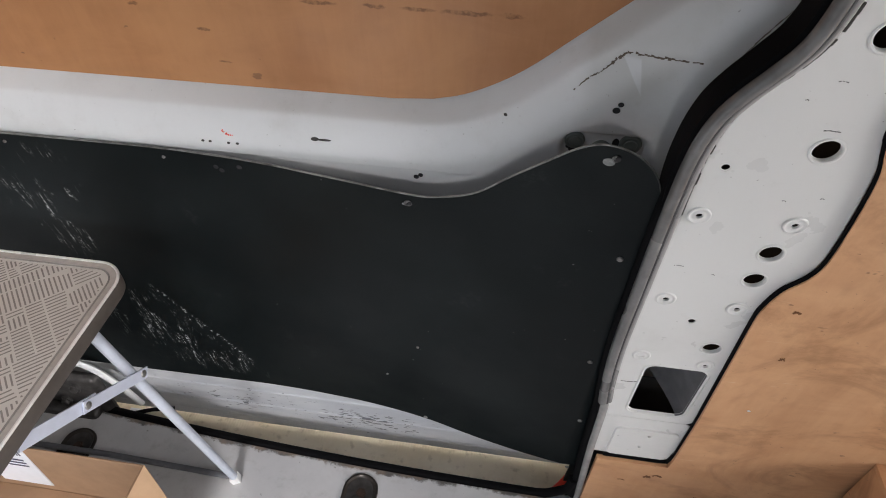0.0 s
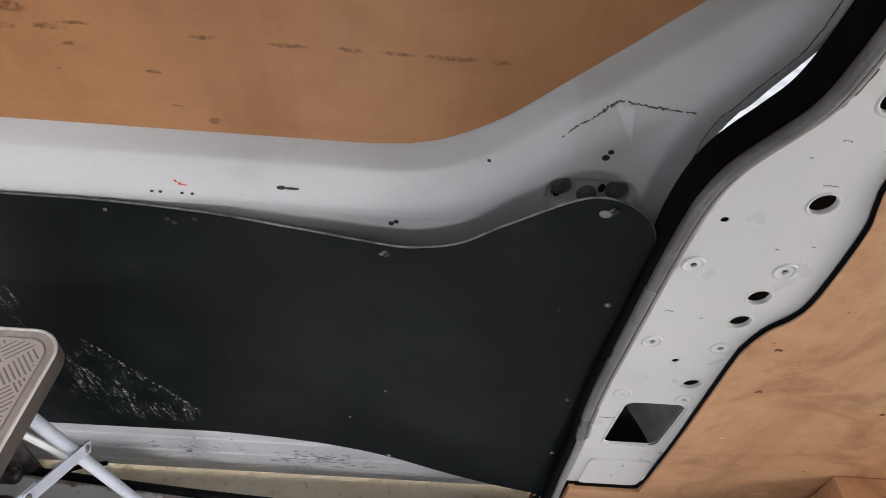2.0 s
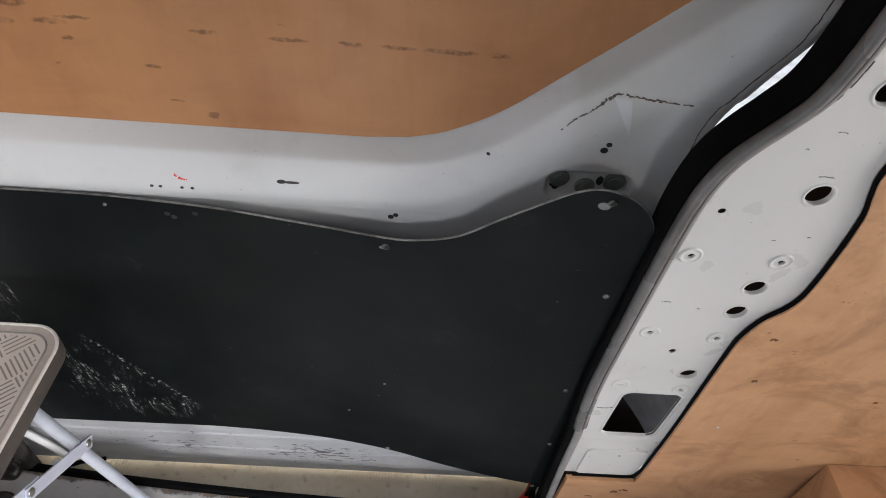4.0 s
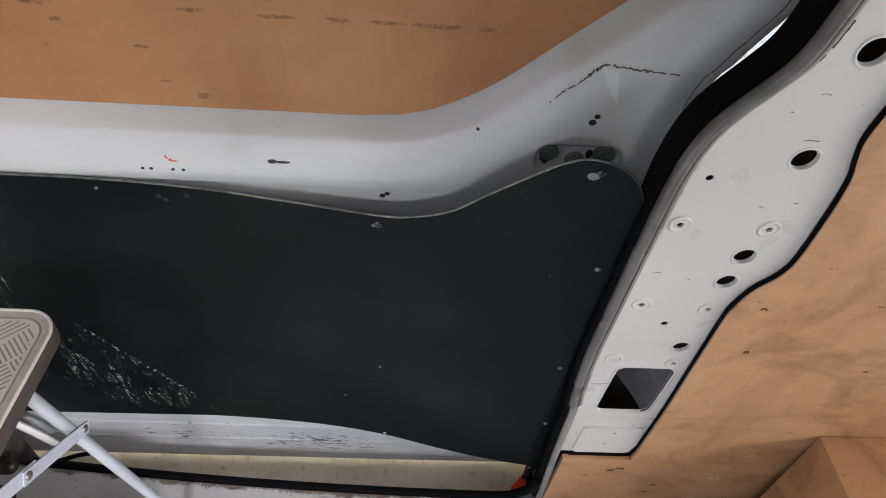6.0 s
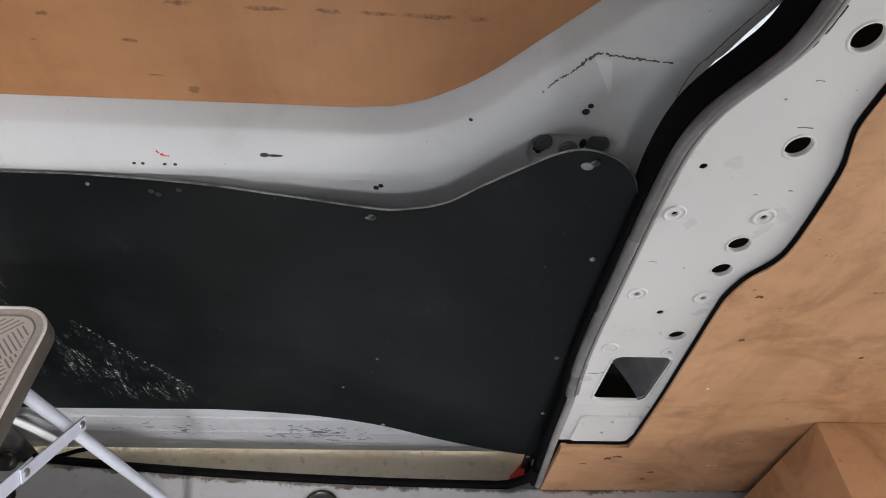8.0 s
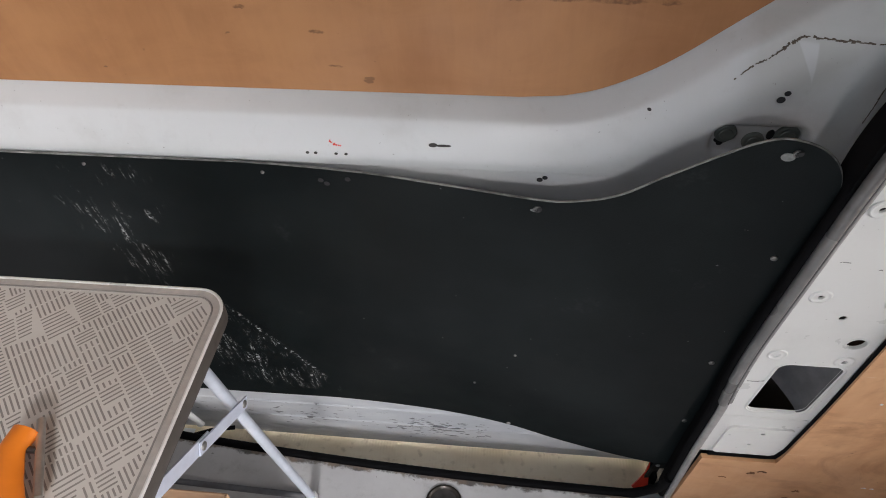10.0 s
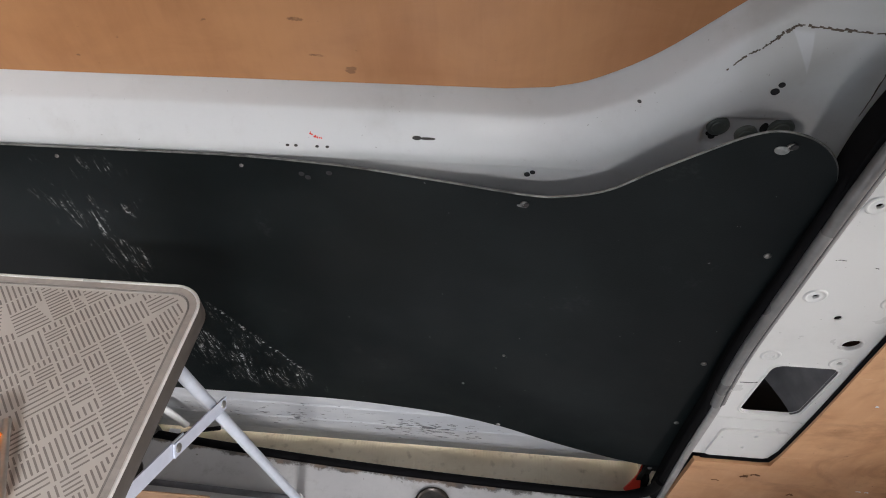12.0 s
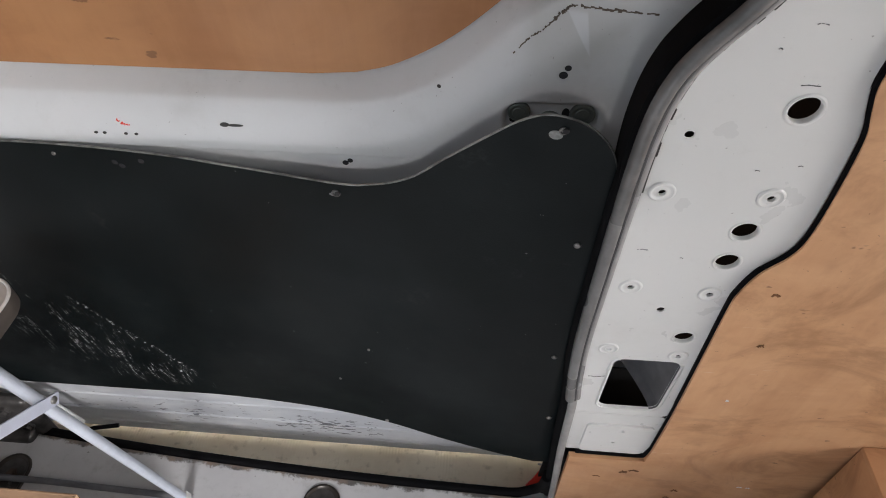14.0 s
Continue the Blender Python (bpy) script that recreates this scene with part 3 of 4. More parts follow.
def along_x(curve, x):
    x = min(max(x, curve[0].x), curve[-1].x)
    for a, b in zip(curve, curve[1:]):
        if a.x <= x <= b.x:
            return a.lerp(b, (x - a.x) / max(b.x - a.x, 1e-9))
    return curve[-1]


board = bmesh.new()
cols, rows_n, thick = len(upper), 26, 0.004
fr, bk = [], []
for i, u in enumerate(upper):
    s = (u.x + 1.2) / 1.352
    lo = along_x(lower, -1.2 + s * 1.384)
    fr.append([]), bk.append([])
    for k in range(rows_n + 1):
        p = u.lerp(lo, k / rows_n)
        y = board_y(p.x, p.y)
        fr[-1].append(board.verts.new((p.x, y, p.y)))
        bk[-1].append(board.verts.new((p.x, y + thick, p.y)))
for g, h in zip(range(cols - 1), range(1, cols)):
    for k in range(rows_n):
        board.faces.new((fr[g][k], fr[h][k], fr[h][k + 1], fr[g][k + 1]))
        board.faces.new((bk[g][k], bk[g][k + 1], bk[h][k + 1], bk[h][k]))
    board.faces.new((fr[g][0], bk[g][0], bk[h][0], fr[h][0]))
    board.faces.new((fr[g][-1], fr[h][-1], bk[h][-1], bk[g][-1]))
for k in range(rows_n):
    board.faces.new((fr[-1][k], bk[-1][k], bk[-1][k + 1], fr[-1][k + 1]))
    board.faces.new((fr[0][k], fr[0][k + 1], bk[0][k + 1], bk[0][k]))
trim_board = part("trim_board", board, PANEL, door, "matt black board with pale scratches")
EDGE = plain("pale_cut_edge", (0.20, 0.20, 0.19), 0.6, vary=0.7, scale=60.0)
for nm, curve, dz in (("upper_edge", upper, 0.0006), ("lower_edge", lower, -0.0006)):
    part(nm, sweep([(p.x, board_y(p.x, p.y) + 0.0018, p.y + dz) for p in curve], ring_section(0.0013, 6), side=(0, 1, 0)), EDGE, trim_board, "pale cut edge")


def wall_spot(x, z, face, lift=0.0):
    """A pose on a wall plane, its z out of the wall into the van."""
    k = face(x, z) - face(x, z + 1)
    n = Vector((0, -1, -k)).normalized()
    p = Vector((x, face(x, z), z)) + n * lift
    return Matrix.Translation(p) @ n.to_track_quat("Z", "X").to_matrix().to_4x4()


def board_screw(x, z, r=0.0055):
    m = wall_spot(x, z, board_y)
    part("screw", lathe([(r, 0.0), (r, 0.0008), (r * 0.8, 0.002), (r * 0.3, 0.0024)], m, 16), STEEL, trim_board, "dull zinc screw head")


for sx, sz in ((0.133, 0.735), (0.139, 0.49), (0.155, 0.290), (0.163, 0.072), (-0.131, 0.124)):
    board_screw(sx, sz, 0.0042)
for sx, sz in ((-0.135, 0.40), (-0.20, 0.275), (-0.468, 0.768), (-0.70, 0.768)):
    board_screw(sx, sz, 0.0024)
# washers and worn holes along the upper edge
PATCH = plain("chipped_pale_patch", (0.22, 0.23, 0.225), 0.55, vary=0.35, scale=200.0)
part("chipped_patch", plate(circle(0.0925, 0.8805, 0.0062, 0.0050, 20), [], lambda x, z: board_y(x, z) - 0.0007, 0.0007), PATCH, trim_board, "pale chipped patch")
part("chipped_patch", plate(circle(-0.1335, 0.7535, 0.0058, 0.0024, 16), [], lambda x, z: board_y(x, z) - 0.0007, 0.0007), PATCH, trim_board, "pale chipped patch")
for wx, wz, wr in ((0.0985, 0.8865, 0.0042), (-0.131, 0.7565, 0.0050)):
    part("washer", lathe([(wr, 0.0), (wr, 0.0015), (wr * 0.6, 0.002), (wr * 0.55, 0.0005)], wall_spot(wx, wz, board_y), 20), WASHER, trim_board, "dull worn washer")
    part("screw_hole", lathe([(0.003, 0.0), (0.003, 0.0026)], wall_spot(wx + 0.002, wz + 0.001, board_y), 12), DARK, trim_board)
for hx, hz in ((-0.395, 0.762), (-0.388, 0.757), (-0.36, 0.768)):
    part("screw_hole", lathe([(0.0035, 0.0), (0.0035, 0.0006)], wall_spot(hx, hz, board_y), 12), DARK, trim_board)


# handle pan: bosses and punched holes
def pan_y(x, z):
    return door_y(x, z) + 0.005


for bx, bz, br in ((0.0625, 0.8485, 0.0115), (0.094, 0.8385, 0.0115), (0.126, 0.848, 0.013)):
    part("boss", lathe([(br, -0.001), (br, 0.003), (br * 0.86, 0.0042), (br * 0.62, 0.0036), (br * 0.55, 0.0046), (br * 0.25, 0.0048)], wall_spot(bx, bz, pan_y), 24), BOSS, door, "grey-green pressed boss")
for bx, bz, rx, rz in ((0.0575, 0.8375, 0.0042, 0.0034), (0.0635, 0.8370, 0.0040, 0.0030), (0.0605, 0.8335, 0.0036, 0.0034), (0.1095, 0.8475, 0.0040, 0.0066), (0.1265, 0.8385, 0.0075, 0.0030)):
    part("slot", plate(circle(bx, bz, rx, rz, 16), [], lambda x, z: pan_y(x, z) - 0.0012, 0.001), DARK, door)
for bx, bz, r in ((0.1005, 0.8965, 0.0042), (0.104, 0.9045, 0.0032), (-0.1285, 0.763, 0.0036), (-0.1225, 0.767, 0.0032)):
    part("punched_hole", plate(circle(bx, bz, r, r * 0.9, 16), [], lambda x, z: skin_y(x, z) - 0.0012, 0.001), DARK, door)


# cracked sealer line, chips, red mark and dash on the door skin
def ragged(points, width, mat, face, label, parent, seed, lift=0.001, name="sealer_crack", steps=9, gaps=0.2):
    rnd = random.Random(seed)
    bm = bmesh.new()
    path = spline(points, steps)
    for a, b in zip(path, path[1:]):
        if rnd.random() < gaps:
            continue
        w = width * rnd.uniform(0.3, 1.1)
        d = (b - a).normalized()
        n = Vector((-d.y, d.x))
        j = n * rnd.uniform(-0.25, 0.25) * width
        quad = [a + j - n * w * 0.5, b + j - n * w * rnd.uniform(0.2, 0.5), b + j + n * w * rnd.uniform(0.2, 0.5), a + j + n * w * 0.5]
        f = [bm.verts.new((q.x, face(q.x, q.y) - lift, q.y)) for q in quad]
        g = [bm.verts.new((q.x, face(q.x, q.y) + 0.001, q.y)) for q in quad]
        bm.faces.new(f)
        for i in range(4):
            bm.faces.new((f[i], f[(i + 1) % 4], g[(i + 1) % 4], g[i]))
    return part(name, bm, mat, parent, label, smooth=False)


SEALER_AND_SHADE = plain("brown_sealer_and_fold_shade", (0.11, 0.085, 0.062), 0.7)
ragged([(0.052, 0.912), (0.066, 0.928), (0.078, 0.938), (0.088, 0.949)], 0.0016, SEALER_AND_SHADE, skin_y, "faint brown sealer crack", door, 3, 0.0005, steps=9, gaps=0.12)
ragged([(0.086, 0.948), (0.094, 0.956), (0.103, 0.9615), (0.135, 0.9635), (0.173, 0.962)], 0.0032, SEALER_AND_SHADE, skin_y, "dark cracked sealer line", door, 8, 0.0010, steps=11, gaps=0.08)
# thin dark strip that paints the shade of the fold
ragged([(edge_x(z) - 0.009 * smooth01((z - 0.87) / 0.08), z) for z in (0.87, 0.90, 0.93, 0.955, 0.98, 1.0, 1.02, 1.04, 1.07, 1.10)], 0.0014, SEALER_AND_SHADE, skin_y, "dark strip painted as the shade of the folded edge", door, 21, 0.0005, name="fold_shade", steps=5, gaps=0.0)
part("paint_chip", plate(circle(-0.2565, 0.8115, 0.0052, 0.0022, 14), [], lambda x, z: skin_y(x, z) - 0.001, 0.001), CHIP, door, "dark paint chip")
part("paint_chip", plate(circle(-0.2445, 0.8112, 0.0092, 0.0012, 14), [], lambda x, z: skin_y(x, z) - 0.0011, 0.001), CHIP, door)
ragged([(-0.380, 0.812), (-0.374, 0.808), (-0.366, 0.806)], 0.003, RED, skin_y, "red paint mark", door, 5, name="paint_mark")
for k, (cx, cz) in enumerate(((-0.408, 0.796), (-0.398, 0.796), (-0.373, 0.796), (-0.361, 0.796), (-0.02, 0.866))):
    part("paint_chip", plate(circle(cx, cz, 0.0022, 0.0015, 8), [], lambda x, z: skin_y(x, z) - 0.0012, 0.001), CHIP, door)
# ---- door pillar ----
pillar = thing("door_pillar", "white painted door pillar with round holes and a square pocket", "pillar", (0.25, 0.57, 0.235))
HOLES = [(0.274, 1.047, 0.0125), (0.276, 0.933, 0.0122), (0.281, 0.790, 0.0118), (0.280, 0.7435, 0.0115), (0.278, 0.597, 0.0112)]
SMALL = [(0.198, 0.902, 0.0040), (0.193, 0.8345, 0.0036), (0.2875, 0.836, 0.0036), (0.195, 0.692, 0.0036), (0.280, 0.687, 0.0036), (0.237, 0.652, 0.0044), (0.283, 0.5535, 0.003)]
DIMPLES = [(0.193, 0.8345), (0.2875, 0.836), (0.195, 0.692), (0.280, 0.687), (0.196, 0.561), (0.283, 0.5535)]
SEAL_X = [(0.190, 0.0), (0.185, 0.10), (0.177, 0.25), (0.172, 0.40), (0.165, 0.48), (0.160, 0.58), (0.160, 0.70), (0.161, 0.85), (0.164, 0.92), (0.172, 0.96), (0.185, 0.986), (0.203, 1.012), (0.218, 1.037), (0.226, 1.07), (0.232, 1.13), (0.24, 1.25), (0.245, 1.66)]
seal_line = spline(SEAL_X, 7)
left_edge = [(p.x + 0.002, p.y) for p in seal_line if p.y > 0.385]
right_edge = [(x, z) for x, z in pillar_side if z > 0.385 and z < 1.66]
pocket = rounded(0.210, 0.294, 0.399, 0.537, 0.014)
up_outline = [(0.306, 0.377), (0.316, 0.385)] + right_edge[1:] + [(0.325, 1.66)] + left_edge[::-1] + [(0.172, 0.383), (0.178, 0.377)]
sheet = plate(up_outline, [circle(*h) for h in HOLES] + [circle(*h, n=14) for h in SMALL] + [pocket], pillar_face_y, 0.0016, cuts=[((0.16 + 0.004 * i, 0, 0), (1, 0, 0)) for i in range(44)] + [((0, 0, 0.39 + 0.02 * i), (0, 0, 1)) for i in range(20)] + [((0, 0, 0.79 + 0.004 * i), (0, 0, 1)) for i in range(6)] + [((0, 0, 0.83 + 0.02 * i), (0, 0, 1)) for i in range(17)])
face_sheet = part("pillar_face", sheet, WHITE_PILLAR, pillar, "glossy white pressed steel")
low_outline = [(0.308, 0.374), (0.181, 0.374), (0.180, 0.30), (0.188, 0.236), (0.314, 0.236), (0.317, 0.30), (0.316, 0.368)]
part("pillar_foot", plate(low_outline, [], lambda x, z: pillar_y(x, z) + 0.001, 0.0016), WHITE_PILLAR, pillar)
cover = plate(rounded(0.207, 0.309, 0.240, 0.340, 0.010), [circle(0.263, 0.322, 0.0032, n=12), circle(0.256, 0.279, 0.0028, n=12)], lambda x, z: pillar_y(x, z) - 0.003, 0.004)
part("pillar_cover", cover, WHITE_PILLAR, pillar, "small white screwed cover plate")
# turned-in rims of the holes
for hx, hz, hr in HOLES:
    m = wall_spot(hx, hz, pillar_face_y)
    own = bmesh.new()
    prof = [(hr * 0.985, -0.0045), (hr * 0.985, -0.001), (hr * 1.04, 0.0008), (hr * 1.16, 0.0011), (hr * 1.3, 0.0003)]
    rings = [[own.verts.new(m @ Vector((r * math.cos(2 * math.pi * i / 32), r * math.sin(2 * math.pi * i / 32), h))) for i in range(32)] for r, h in prof]
    for a, b in zip(rings, rings[1:]):
        for i in range(32):
            own.faces.new((a[i], a[(i + 1) % 32], b[(i + 1) % 32], b[i]))
    part("hole_rim", own, WHITE_PILLAR, face_sheet)
for dx, dz in DIMPLES:
    m = wall_spot(dx, dz, pillar_face_y)
    own = bmesh.new()
    prof = [(0.0128, 0.0001), (0.0115, 0.0014), (0.0102, 0.0016), (0.0085, 0.0006), (0.0066, 0.0005), (0.0047, 0.0012), (0.0037, 0.0011), (0.0037, -0.002)]
    rings = [[own.verts.new(m @ Vector((r * math.cos(2 * math.pi * i / 28), r * math.sin(2 * math.pi * i / 28), h))) for i in range(28)] for r, h in prof]
    for a, b in zip(rings, rings[1:]):
        for i in range(28):
            own.faces.new((a[i], a[(i + 1) % 28], b[(i + 1) % 28], b[i]))
    part("pressed_dimple", own, WHITE_PILLAR, face_sheet)
# pocket lining: one curved wall, open to the hollow pillar on its other sides
own = bmesh.new()
rings = []
for s, d in ((0.0, 0.0), (0.001, 0.010), (0.006, 0.026), (0.014, 0.046), (0.025, 0.07), (0.038, 0.095), (0.052, 0.120)):
    loop = rounded(0.210, 0.294 - s, 0.399, 0.537, 0.014)
    rings.append([own.verts.new((x, pillar_y(x, z) + d + 0.0005, z)) for x, z in loop])
for a, b in zip(rings, rings[1:]):
    for i in range(len(a)):
        if i > 21 or i < 6:
            own.faces.new((a[i], a[(i + 1) % len(a)], b[(i + 1) % len(a)], b[i]))
part("pocket_lining", own, plain("pocket_grey", (0.14, 0.14, 0.148), 0.5), pillar, "grey wall of the recessed pocket")
own = bmesh.new()
rim_a = [own.verts.new((x, pillar_y(x, z) - 0.0002, z)) for x, z in rounded(0.205, 0.299, 0.394, 0.542, 0.018)]
rim_b = [own.verts.new((x, pillar_y(x, z) - 0.0016, z)) for x, z in rounded(0.2075, 0.2965, 0.3965, 0.5395, 0.016)]
rim_c = [own.verts.new((x, pillar_y(x, z) + 0.004, z)) for x, z in rounded(0.2105, 0.2935, 0.3995, 0.5365, 0.0138)]
for a, b in ((rim_a, rim_b), (rim_b, rim_c)):
    for i in range(len(a)):
        own.faces.new((a[i], a[(i + 1) % len(a)], b[(i + 1) % len(a)], b[i]))
part("pocket_rim", own, WHITE_PILLAR, pillar)
# black sheets that stand in for the shade inside the hollow pillar
part("pillar_hollow_shade", plate([(0.175, -0.15), (0.36, -0.15), (0.36, 1.66), (0.33, 1.66), (0.29, 1.10), (0.262, 1.05), (0.240, 1.0), (0.215, 0.92), (0.205, 0.86)], [rounded(0.206, 0.298, 0.395, 0.541, 0.016)], lambda x, z: pillar_y(x, z) + 0.068, 0.004), HOLLOW_SHADE, pillar)
part("pocket_shade_sheet", plate([(0.17, 0.25), (0.38, 0.25), (0.38, 0.58), (0.17, 0.58)], [], lambda x, z: pillar_y(x, z) + 0.124, 0.004), HOLLOW_SHADE, pillar)
# chipped edge of the sheet beside the seal
ragged([(p.x + 0.0150, p.y) for p in seal_line if 0.82 < p.y < 1.09][::3], 0.0026, CHIP, pillar_face_y, "dark cracked edge sealer", pillar, 12, 0.0016, steps=2, gaps=0.25)
for k, (cx, cz, ln) in enumerate(((0.187, 0.755, 0.012), (0.232, 0.745, 0.004), (0.262, 0.868, 0.004), (0.253, 1.005, 0.009), (0.236, 0.985, 0.003), (0.295, 0.875, 0.004), (0.262, 0.955, 0.016))):
    ragged([(cx, cz), (cx + ln * 0.5, cz + 0.001), (cx + ln, cz)], 0.0009, SCRAPE, pillar_face_y, "", pillar, 200 + k, 0.0005, name="paint_scratch", steps=5, gaps=0.1)
ragged([(0.182, 0.487), (0.195, 0.487), (0.206, 0.49)], 0.0012, CHIP, pillar_y, "", pillar, 31, 0.0005, name="paint_crack", steps=14, gaps=0.05)
# black gasket between pillar and lining
gasket_path = [(x + 0.003, pillar_y(x, z) - 0.003, z) for x, z in pillar_side if z > 0.236]
gasket_path = [(0.204, pillar_y(0, 0.232) - 0.002, 0.232), (0.30, pillar_y(0, 0.232) - 0.002, 0.231), (0.314, pillar_y(0, 0.232) - 0.002, 0.233)] + gasket_path
part("edge_gasket", sweep(gasket_path, ring_section(0.0034, 10), side=(0, 1, 0)), RUBBER, pillar, "black rubber edge strip")

# ---- door seal ----
seal = thing("door_seal", "black rubber door seal with grey trim round the opening", "door seal", (0.16, 0.57, 0.0))
trim_path = [(p.x, pillar_y(p.x, p.y) - 0.006, p.y) for p in seal_line]
part("trim_bead", sweep([(x - 0.0025, y, z) for x, y, z in trim_path if z > 0.425], ring_section(0.0068, 14, 1.0)), TRIM, seal, "shiny grimy grey bead")
part("trim_ridge", sweep([(x + 0.0078, y + 0.003, z) for x, y, z in trim_path if z > 0.425], ring_section(0.0044, 12, 1.0)), plain("pale_grey_ridge", (0.26, 0.255, 0.255), 0.3, vary=0.12, scale=60.0), seal, "pale grey raised ridge")
part("trim_groove", sweep([(x + 0.0040, y - 0.0018, z) for x, y, z in trim_path if z > 0.425], ring_section(0.0021, 8)), plain("dark_grey_groove", (0.05, 0.05, 0.052), 0.5), seal, "dark groove in the trim")
part("flange", sweep([(x + 0.002, y + 0.002, z) for x, y, z in trim_path if z < 0.43], ring_section(0.0064, 14, 0.8)), plain("grey_white_flange", (0.25, 0.245, 0.24), 0.35, vary=0.35, scale=25.0), seal, "grey-white painted flange below the trim")
part("bulb", sweep([(p.x - 0.0065 + 0.0045 * smooth01((p.y - 0.80) / 0.13), pillar_y(p.x, p.y) + 0.004 + 0.006 * smooth01((p.y - 0.80) / 0.13), p.y) for p in seal_line], ring_section(0.0074, 12, 1.0)), RUBBER, seal, "soft black rubber bulb")
lip_sec = [(-0.005, -0.006), (0.008, -0.006), (0.009, 0.026), (-0.003, 0.026)]
part("lip", sweep([(p.x - 0.004 + 0.004 * smooth01((0.90 - p.y) / 0.1), pillar_y(p.x, p.y) + 0.006, p.y) for p in seal_line], lip_sec), RUBBER, seal, "broad black rubber lip")
sill_path = [(x, sill_y(x) + 0.011, -0.006) for x in [FRONT + 0.02 + (0.09 - FRONT) * i / 40 for i in range(41)]]
sill_path += [tuple(q) for q in spline([(0.13, sill_y(0.13) + 0.012, -0.004), (0.155, 0.601, 0.008), (0.170, 0.597, 0.035), (0.174, 0.590, 0.09)], 5)]
part("sill_bulb", tube(sill_path, 0.0092, 12, side=(0, 0.3, 1)), RUBBER, seal, "black rubber bulb along the sill")
# unseen riser, white so that it bounces light onto the tread
part("sill_riser", box(FRONT, 0.20, 0.60, 0.612, -0.137, -0.032), WHITE, seal, "unseen riser under the sill, white to bounce light onto the step")

# ---- step well ----
tread = thing("step_tread", "cream ribbed step tread in the door well", "step", (-0.45, 0.70, -0.17))
part("tread_plate", box(-1.3, 0.20, 0.605, 0.80, -0.154, -0.138, 0.003), TREAD, tread)
part("tread_edge", tube([(-1.3, 0.622, -0.1355), (0.19, 0.622, -0.1355)], 0.0022, 8), RIM_TOP, tread, "bright metal edge strip")
part("tread_upstand", box(0.196, 0.206, 0.605, 0.80, -0.172, -0.03, 0.003), TREAD, tread)
refl = thing("red_reflector", "small red plastic reflector at the end of the step", "reflector", (0.165, 0.68, -0.156))
part("lens", sweep([(0.163, 0.655, -0.118), (0.178, 0.666, -0.104), (0.192, 0.678, -0.085), (0.200, 0.692, -0.060)], [(-0.003, -0.014), (0.003, -0.014), (0.003, 0.014), (-0.003, 0.014)], side=(-0.5, 0.6, 0.6)), RED, refl)
part("backing", box(0.186, 0.195, 0.655, 0.70, -0.138, -0.05, 0.003), RUBBER, refl)
stick = thing("sticker", "small white paper sticker on the step tread", "sticker", (-0.89, 0.717, -0.138))
part("sheet", box(-0.905, -0.877, 0.706, 0.728, -0.1375, -0.1365), PAPER, stick)

# ---- wheel arch box ----
arch = thing("wheel_arch_box", "plywood boxed-in wheel arch on the van floor", "wheel arch", (1.0, 0.42, 0.0))
AX, AZ, AY = 0.600, 0.350, 0.30
part("top_board", box(AX, 1.75, AY, cladding_y(0, AZ) - 0.001, AZ - 0.009, AZ, 0.001), PLY_WALL, arch)
part("side_board", box(AX + 0.002, AX + 0.011, AY + 0.002, 0.556, 0.001, AZ - 0.0095, 0.001), PLY_WALL, arch)
part("front_board", box(AX + 0.012, 1.75, AY + 0.002, AY + 0.011, 0.001, AZ - 0.0095, 0.001), PLY_WALL, arch)


def gouge(x, z, ln, w, seed, mat):
    ragged([(x, z), (x + ln * 0.5, z + w), (x + ln, z)], w, mat, cladding_y, "", lining, seed, 0.0008, name="gouge", steps=4, gaps=0.0)


lining = bpy.data.objects["wall_side_lining"]
GOUGE = plain("torn_plywood", (0.17, 0.075, 0.03), 0.8)
for k, (gx_, gz_, ln, w) in enumerate(((0.285, 0.175, 0.016, 0.006), (0.30, 0.185, 0.02, 0.004), (0.39, 0.105, 0.012, 0.006), (0.385, 0.07, 0.01, 0.004), (0.245, 0.15, 0.016, 0.002), (0.36, 0.60, 0.008, 0.004), (0.55, 0.56, 0.006, 0.003), (0.338, 0.70, 0.008, 0.004))):
    gouge(gx_, gz_, ln * 0.8, w * 1.1, 300 + k, GOUGE)
for k, (gx_, gz_, ln, w) in enumerate(((0.49, 0.148, 0.008, 0.0025), (0.505, 0.147, 0.006, 0.0025), (0.37, 0.46, 0.002, 0.003))):
    gouge(gx_, gz_, ln, w, 330 + k, PAPER)

